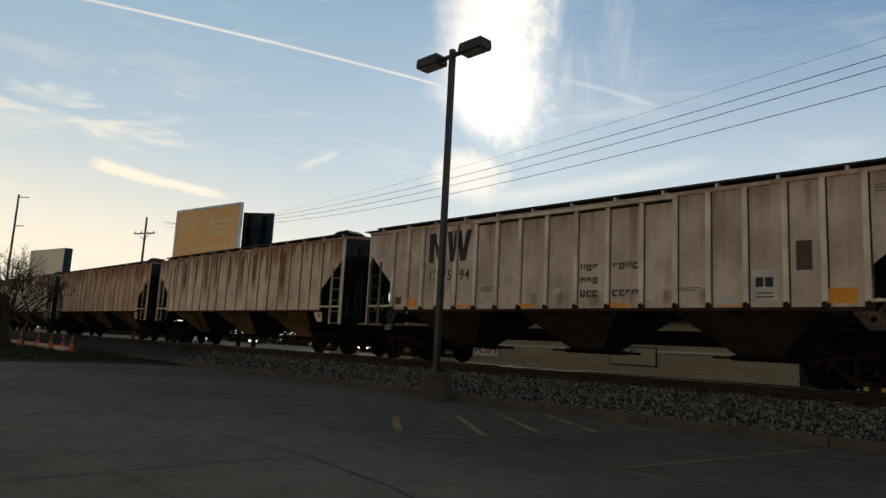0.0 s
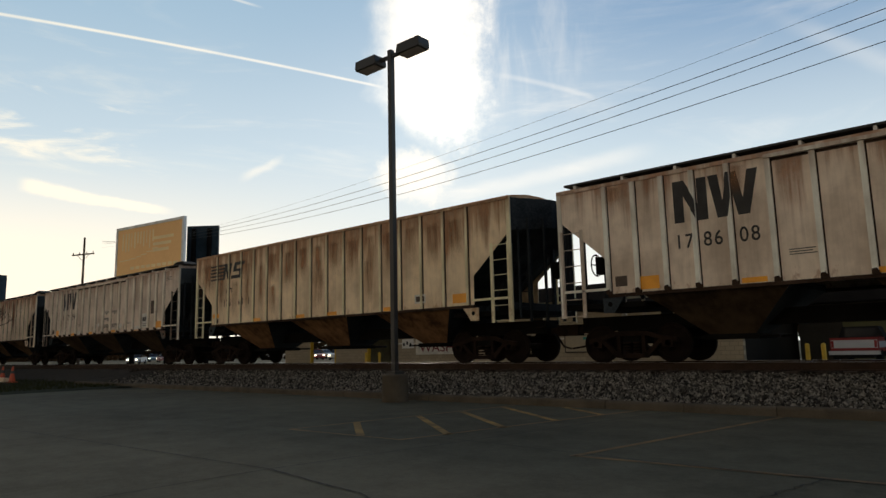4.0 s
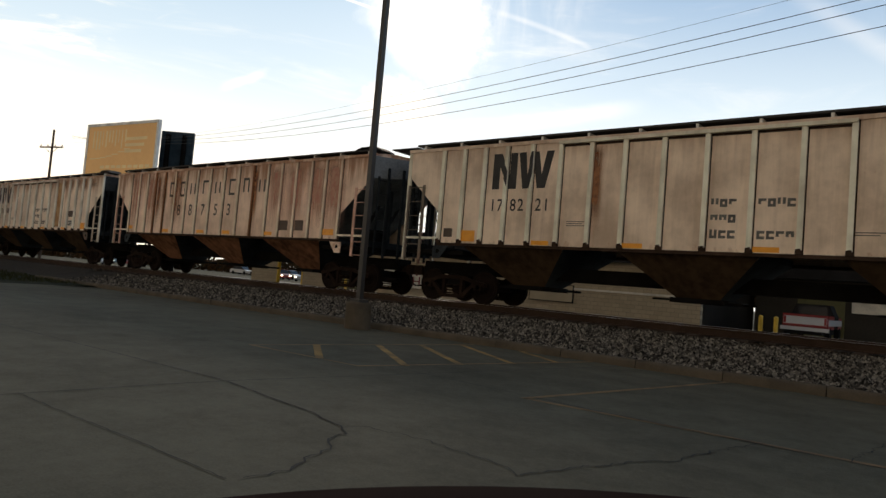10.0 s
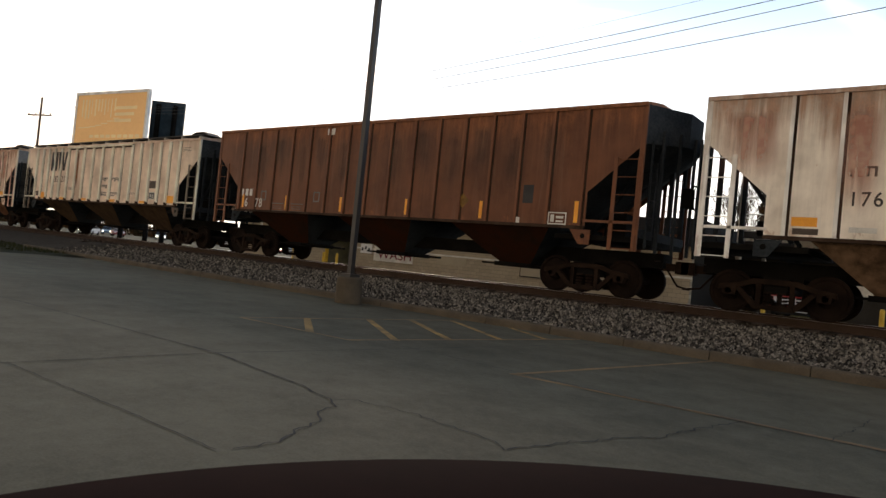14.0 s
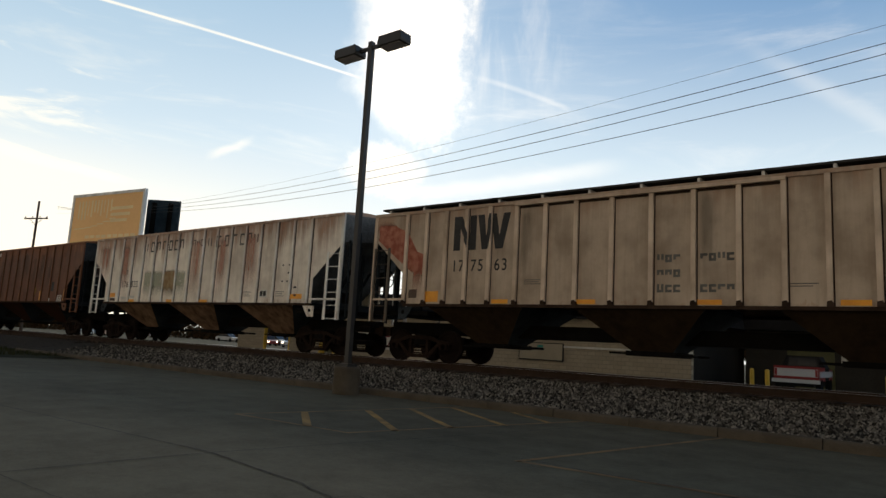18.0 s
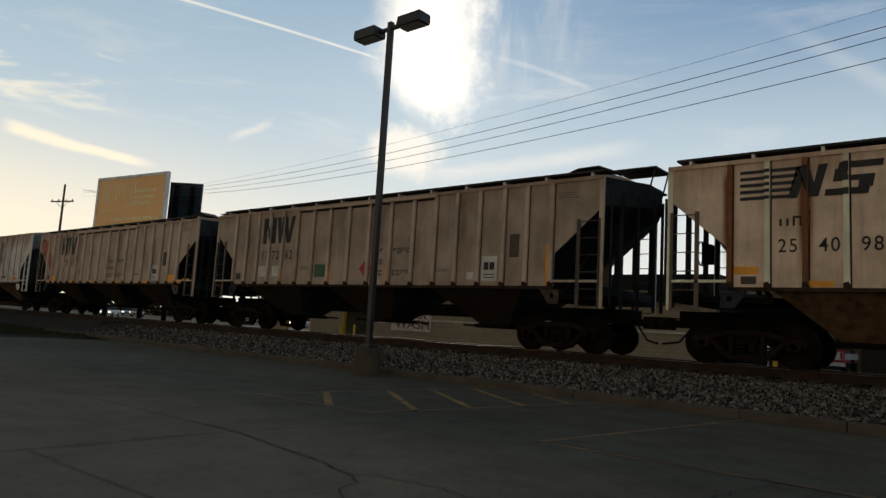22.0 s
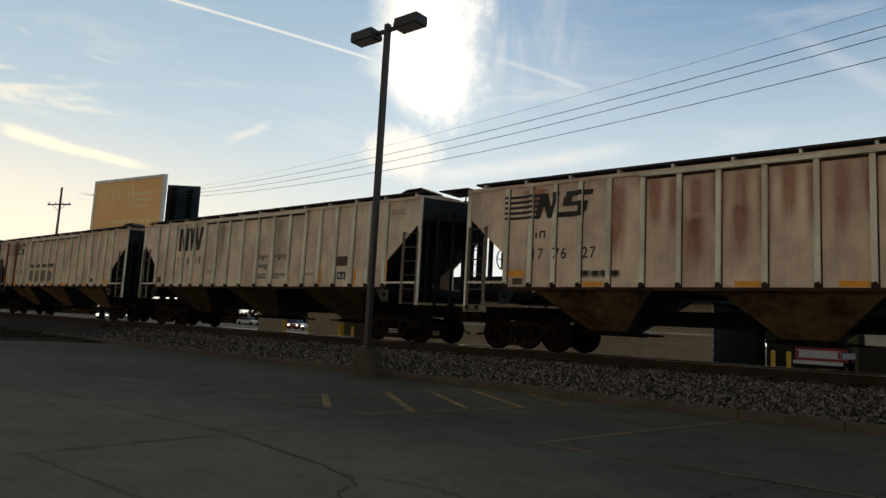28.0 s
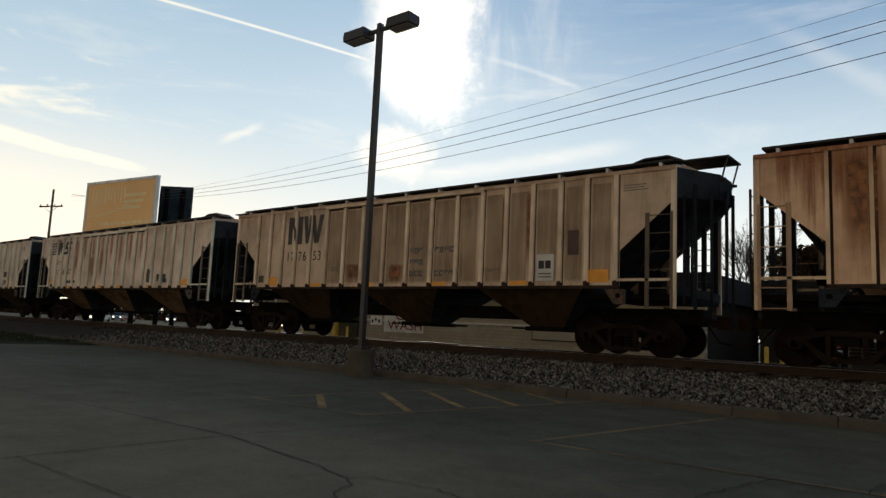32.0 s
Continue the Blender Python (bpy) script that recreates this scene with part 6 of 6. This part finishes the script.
        part("panel", boxes((x + 2.5, x + 4.6, -0.05, -0.002, 1.5, 2.3)), LEDGE, r)
    b0 = thing("bollard", pose(-7.35, 31, 0), "short yellow-painted steel bollard", "bollard", "bollards before the car wash")
    part("post", tubes(((0, 0, 0), (0, 0, 1.0), 0.09, 0.09), n=12), BOLLARD, b0)
    part("cap", tubes(((0, 0, 1.0), (0, 0, 1.05), 0.09, 0.04), n=12), BOLLARD, b0)
    for x, y in ((-6.75, 31), (-2.5, 31), (-1.7, 31), (2.4, 31), (-34.2, 30.8), (-32.9, 30.8)):
        copy_thing(b0, pose(x, y, 0))
    sheet("car_wash_paving", lambda x, y: 0.012, [-70, -30, 30], [20.9, 26, 31.6, 48], PAVING, "pale concrete paving before the car wash", "pavement")


def pickup():
    t = thing("pickup_truck", pose(-6.1, 33.4, 0.02, 0, 0, 2), "red and white pickup truck parked before the building", "truck")
    part("bed", boxes((-0.9, 0.9, 0, 2.0, 0.62, 1.22)), RED, t)
    part("tailgate", boxes((-0.86, 0.86, -0.05, 0.0, 0.72, 1.18)), CARWHITE, t, "white tailgate with red stripes")
    for z in (0.70, 1.12):
        part("stripe", boxes((-0.87, 0.87, -0.06, -0.05, z, z + 0.08)), RED, t)
    part("bumper", boxes((-0.95, 0.95, -0.2, -0.06, 0.5, 0.66)), CARWHITE, t, "white rear bumper")
    part("cab", prism_xz(bmesh.new(), [(-0.88, 0.62), (0.88, 0.62), (0.9, 1.2), (0.68, 1.72), (-0.68, 1.72), (-0.9, 1.2)], 2.0, 3.5), DARK, t)
    part("rear_window", boxes((-0.6, 0.6, 1.99, 2.0, 1.25, 1.62)), WINDOW, t)
    part("bonnet", boxes((-0.88, 0.88, 3.5, 4.9, 0.62, 1.15)), RED, t)
    part("side_stripe", boxes((0.9, 0.91, 0.1, 4.8, 0.78, 1.05)), CARWHITE, t)
    part("chassis", boxes((-0.7, 0.7, -0.05, 4.8, 0.35, 0.62)), DARK, t)
    for x in (-0.8, 0.8):
        for y in (0.85, 4.1):
            part("wheel", tubes(((x - 0.11, y, 0.35), (x + 0.11, y, 0.35), 0.35), n=18), TYRE, t)
            part("tail_light" if y < 2 else "headlight", boxes((x - 0.05, x + 0.05, -0.06 if y < 2 else 4.9, -0.05 if y < 2 else 4.91, 0.8, 1.1)), RED if y < 2 else CARWHITE, t)


def far_car(x, y, turn, paint, lit=False, kind="saloon"):
    label = {CARWHITE: "white car", CARBLUE: "blue-grey car", CARRED: "dull red car"}[paint] + (" with its headlights on across the tracks" if lit else " parked across the tracks")
    t = thing("car", pose(x, y, 0, 0, 0, turn), label, "car", "cars across the tracks")
    bm = bmesh.new()
    prism_xz(bm, [(-2.2, 0.3), (2.2, 0.3), (2.25, 0.7), (1.3, 0.9), (-1.9, 0.95), (-2.25, 0.75)], -0.88, 0.88)
    part("body", bm, paint, t)
    part("cabin", prism_xz(bmesh.new(), [(-1.8, 0.93), (1.15, 0.88), (0.45, 1.42), (-1.3, 1.45)], -0.76, 0.76), WINDOW, t)
    part("roof", boxes((-1.25, 0.42, -0.72, 0.72, 1.42, 1.47)), paint, t)
    for wx in (-1.4, 1.4):
        for s in (-1, 1):
            part("wheel", tubes(((wx, s * 0.7, 0.32), (wx, s * 0.9, 0.32), 0.32), n=16), TYRE, t)
    for s in (-1, 1):
        part("headlight", boxes((2.2, 2.27, s * 0.62 - 0.14, s * 0.62 + 0.14, 0.55, 0.70)), HEADLIGHT if lit else PALE, t)
    return t


def bare_tree(x, y, h, seed, spread=0.55, levels=5, r0=0.22, label="leafless tree with fine twigs against the sky"):
    rnd = random.Random(seed)
    t = thing("bare_tree", pose(x, y, 0), label, "tree", "trees")
    limbs, twigs, trunk = bmesh.new(), bmesh.new(), bmesh.new()

    def grow(p, d, length, r, level):
        q = p
        for k in range(3):
            d2 = (d + Vector((rnd.uniform(-1, 1), rnd.uniform(-1, 1), rnd.uniform(-0.3, 0.7))) * 0.16).normalized()
            e = q + d2 * length / 3
            tube(trunk if level == 0 else limbs if level < 3 else twigs, q, e, r * (1 - 0.2 * k), r * (0.8 - 0.2 * k), n=7 if level < 2 else 4, caps=False)
            if level and k and level < levels:
                side = (d2 + Vector((rnd.uniform(-1, 1), rnd.uniform(-1, 1), rnd.uniform(-0.1, 0.6))) * spread * 1.5).normalized()
                grow(e, side, length * 0.55, r * 0.45, level + 1)
            q, d = e, d2
        if level < levels:
            for _ in range(3 if level < 2 else 2):
                side = (d + Vector((rnd.uniform(-1, 1), rnd.uniform(-1, 1), rnd.uniform(-0.2, 0.7))) * spread).normalized()
                grow(q, side, length * rnd.uniform(0.6, 0.8), r * 0.55, level + 1)

    grow(Vector((0, 0, -0.05)), Vector((0, 0, 1)), h * 0.3, r0, 0)
    part("trunk", trunk, BARK, t)
    part("limb_mass", limbs, BARK, t)
    tagged(part("twig_mass", twigs, BARK, t), "", "", "", "stuff")
    return t


def leafy_tree(x, y, h, w, seed, n=15000, label="dense dark tree with brownish leaves", mat=LEAVES, leaf=(0.14, 0.30)):
    rnd = np.random.RandomState(seed)
    t = thing("leafy_tree", pose(x, y, 0), label, "tree", "trees")
    part("trunk", tubes(((0, 0, -0.05), (0, 0, h * 0.55), 0.28, 0.12), n=9), BARK, t)
    bm = bmesh.new()
    for i in range(7):
        a = i * 0.9
        tube(bm, (0, 0, h * (0.2 + 0.04 * i)), (math.cos(a) * w * 0.35, math.sin(a) * w * 0.35, h * (0.5 + 0.05 * i)), 0.1, 0.03, n=5, caps=False)
    part("limb_mass", bm, BARK, t)
    blobs = [(rnd.uniform(-0.36, 0.36) * w, rnd.uniform(-0.36, 0.36) * w, h * rnd.uniform(0.25, 0.85), rnd.uniform(0.12, 0.24) * w) for _ in range(26)]
    V, Fc = [], []
    for i in range(n):
        bx, by, bz, br = blobs[rnd.randint(len(blobs))]
        d = rnd.normal(size=3)
        d /= np.linalg.norm(d)
        c = np.array((bx, by, bz)) + d * br * rnd.rand() ** 0.5
        s = rnd.uniform(*leaf)
        u, v = rnd.normal(size=3), rnd.normal(size=3)
        u /= np.linalg.norm(u)
        v -= u * (u @ v)
        v /= np.linalg.norm(v)
        k = len(V)
        V += [tuple(c + u * s), tuple(c + v * s * 0.55), tuple(c - u * s), tuple(c - v * s * 0.55)]
        Fc.append((k, k + 1, k + 2, k + 3))
    me = bpy.data.meshes.new("crown")
    me.from_pydata(V, [], Fc)
    tagged(link_mesh("crown", me, mat, t), "", "", "", "stuff")
    return t


def verge_z(x, y):
    return 0.05 + 0.03 * noise.noise((x * 0.6, y * 0.6, 1))


def make_verge():
    xs, ys = [-70 + 1.0 * i for i in range(45)], [-1.0 + 0.75 * i for i in range(19)]
    sheet("grass_verge", lambda x, y: -0.03 if x > -26.2 and y < 11 else verge_z(x, y), xs, ys, TURF, "low verge of dry grass beyond the lot", "grass")
    rnd = np.random.RandomState(9)
    V, Fc = [], []
    for i in range(9000):
        x, y = -27.5 - 30 * rnd.rand() ** 1.4, 12.6 - 9 * rnd.rand()
        z = verge_z(x, y)
        a, s = rnd.rand() * 6.28, rnd.uniform(0.05, 0.16)
        k = len(V)
        V += [(x, y, z - 0.01), (x + 0.03 * math.cos(a), y + 0.03 * math.sin(a), z - 0.01), (x + rnd.uniform(-0.05, 0.05), y + rnd.uniform(-0.05, 0.05), z + s)]
        Fc.append((k, k + 1, k + 2))
    me = bpy.data.meshes.new("grass_blades")
    me.from_pydata(V, [], Fc)
    tagged(link_mesh("grass_blades", me, GRASS), "short dry grass on the verge", "grass", "", "stuff")
    cone = thing("traffic_cone", pose(-46.0, 10.6, verge_z(-46.0, 10.6)), "orange traffic cone beside a low barrier", "traffic cone", "cones on the verge")
    part("base", boxes((-0.19, 0.19, -0.19, 0.19, 0, 0.04)), ORANGE, cone)
    part("cone_body", tubes(((0, 0, 0.04), (0, 0, 0.75), 0.15, 0.03), n=12), ORANGE, cone)
    part("white_band", tubes(((0, 0, 0.42), (0, 0, 0.56), 0.098, 0.075), n=12), STENCIL, cone)
    for x, y in ((-44.6, 11.15), (-40.3, 10.7), (-40.0, 11.2), (-37.3, 10.85)):
        copy_thing(cone, pose(x, y, verge_z(x, y)))
    bar = thing("road_barrier", pose(-53.0, 11.75, verge_z(-45, 11.0), 0, 0, -3.4), "low orange and white barrier between the cones", "barrier")
    part("beam", boxes((0, 14.9, -0.12, 0.12, -0.01, 0.2)), BARRIER, bar)


def make_backdrop_hedge():
    """A dark line of far bushes along the road behind the railway, added to hide the bright horizon."""
    rnd = np.random.RandomState(77)
    V, Fc = [], []
    for i in range(14000):
        x = -330 + 290 * rnd.rand()
        h = 3.2 + 1.2 * math.sin(x * 0.21) + 0.8 * math.sin(x * 0.53)
        c = np.array((x, 84 + rnd.uniform(-2, 2), h * rnd.rand() ** 0.8))
        s = rnd.uniform(0.3, 0.8)
        w, v = rnd.normal(size=3), rnd.normal(size=3)
        w, v = w / np.linalg.norm(w), v / np.linalg.norm(v)
        k = len(V)
        V += [tuple(c + w * s), tuple(c + v * s * 0.6), tuple(c - w * s), tuple(c - v * s * 0.6)]
        Fc.append((k, k + 1, k + 2, k + 3))
    me = bpy.data.meshes.new("backdrop_hedge")
    me.from_pydata(V, [], Fc)
    tagged(link_mesh("backdrop_hedge", me, LEAVES), "dark far row of bushes added behind the railway", "bushes", "", "stuff")


def make_hood():
    """The bonnet of the car from which the view is taken."""
    t = thing("parked_car_front", pose(0, 0, 0), "dark maroon rounded car bonnet close before the lens", "car")
    bm = bmesh.new()
    rings = []
    def reach(a):
        return 0.42 / math.tan(radians(12.6 + 0.085 * max(-20, a)))

    for fr, dz in ((0.03, -0.02), (0.25, -0.018), (0.45, -0.012), (0.6, -0.004), (0.8, 0.0), (0.94, -0.006), (1.0, -0.03), (1.05, -0.09), (1.07, -0.2), (1.06, -0.5)):
        ring = []
        for i in range(96):
            a = -60 + i * 3.75
            d = fr * (reach(a) if a < 103 else reach(103) + (reach(-60) - reach(103)) * (a - 103) / 197)
            ring.append(bm.verts.new((-math.sin(radians(a)) * d, math.cos(radians(a)) * d, 0.795 + dz)))
        rings.append(ring)
    for p, q in zip(rings, rings[1:]):
        for i in range(96):
            bm.faces.new((p[i], q[i], q[(i + 1) % 96], p[(i + 1) % 96]))
    bm.faces.new(rings[0])
    for f in bm.faces:
        f.smooth = True
    bmesh.ops.recalc_face_normals(bm, faces=bm.faces[:])
    part("bonnet", bm, HOOD, t)
    for x in (-0.92, 0.75):
        part("wheel", tubes(((x - 0.1, 0.45, 0.31), (x + 0.1, 0.45, 0.31), 0.31), n=20), TYRE, t)


make_ground()
make_kerb_and_bed()
make_track()
make_lot_marks()
make_lamp_post()
make_wires()
utility_pole(-82, 30.3, 14.9, 12.9, 20, 3.4)
utility_pole(12, 20.3, 12.0, 10.3, 0, 2.4)
utility_pole(-95, 19.5, 17.2, 15.0, 60, 2.6, 2)
utility_pole(-88, 14.6, 14.2, 12.8, 60, 2.6, 5)
billboard(-59.1, 24.5, -50.0, 25.9, 7.3, 12.1, "tall golden-faced billboard in a grey frame on posts")
billboard(-51.8, 29.9, -53.9, 28.2, 7.6, 12.05, "dark back of a billboard on posts", BACK, False, BACK)
billboard(-107.5, 24.6, -98, 26.3, 7.0, 11.7, "pale sun-washed billboard behind the train", BOARD_PALE, False, BOARD_PALE, True)
car_wash()
pickup()
for x, y, turn, paint, lit in ((-107, 74, 10, CARWHITE, True), (-100, 73, -170, CARWHITE, False), (-95, 72, 15, CARBLUE, True), (-88, 70, 5, CARWHITE, False), (-80, 62, -20, CARRED, True),
                               (-118, 66, -30, CARWHITE, True), (-126, 60, -30, CARBLUE, True), (-72, 60, -60, CARWHITE, True), (-112, 55, -20, CARRED, False), (-100, 45, -40, CARWHITE, True)):
    far_car(x, y, turn, paint, lit)
bare_tree(-13.5, 58, 13.0, 3)
bare_tree(-17.0, 66, 13.5, 8)
bare_tree(-15.0, 62, 12.0, 12)
leafy_tree(-6.0, 58, 11.2, 9.0, 2)
leafy_tree(-9.4, 57, 10.8, 7.0, 4)
leafy_tree(1.5, 60, 9.0, 8.0, 5)
leafy_tree(-12.0, 60, 6.2, 8.0, 7, 9000, "low dark bush behind the buildings")
leafy_tree(-24.0, 60, 5.0, 9.0, 9, 9000, "low dark bush behind the buildings")
bare_tree(-50.5, 10.0, 8.0, 21, 0.9, 5, 0.18, "nearly leafless brushy tree on the grass verge")
bare_tree(-49, 10.6, 6.4, 41, 0.95, 5, 0.15, "nearly leafless brushy tree on the grass verge")
bare_tree(-47.4, 11.0, 6.6, 57, 0.95, 5, 0.15, "nearly leafless brushy tree on the grass verge")
bare_tree(-52, 8.6, 7.6, 33, 0.9, 5, 0.16, "nearly leafless brushy tree on the grass verge")
leafy_tree(-49.6, 10.4, 5.6, 6.0, 35, 3000, "thin brown-leaved bush on the grass verge", BROWN_LEAVES, (0.035, 0.075))
leafy_tree(-55, 7.0, 3.2, 5.0, 23, 7000, "dark low shrub on the grass verge")
leafy_tree(-58, 10.2, 3.4, 4.0, 27, 6000, "dark low shrub on the grass verge")
make_backdrop_hedge()
make_verge()
make_hood()
make_train()


# ---- what moves ----
def gone(t):
    i = min(int(t), len(TRAVEL) - 2)
    (t0, a), (t1, b) = TRAVEL[i], TRAVEL[i + 1]
    return a + (b - a) * (t - t0) / (t1 - t0)


def motions():
    for car, c0 in CARS:
        walk(car, [(t, pose(c0 - s, TRACK_Y, RAIL_Z)) for t, s in TRAVEL])
    # the wheels roll: a row every fifteenth of a second
    for w in WHEELS:
        x = w.location.x
        walk(w, [(k / 15, pose(x, 0, 0.457, 0, -math.degrees(gone(k / 15) / 0.457))) for k in range(481)])


motions()
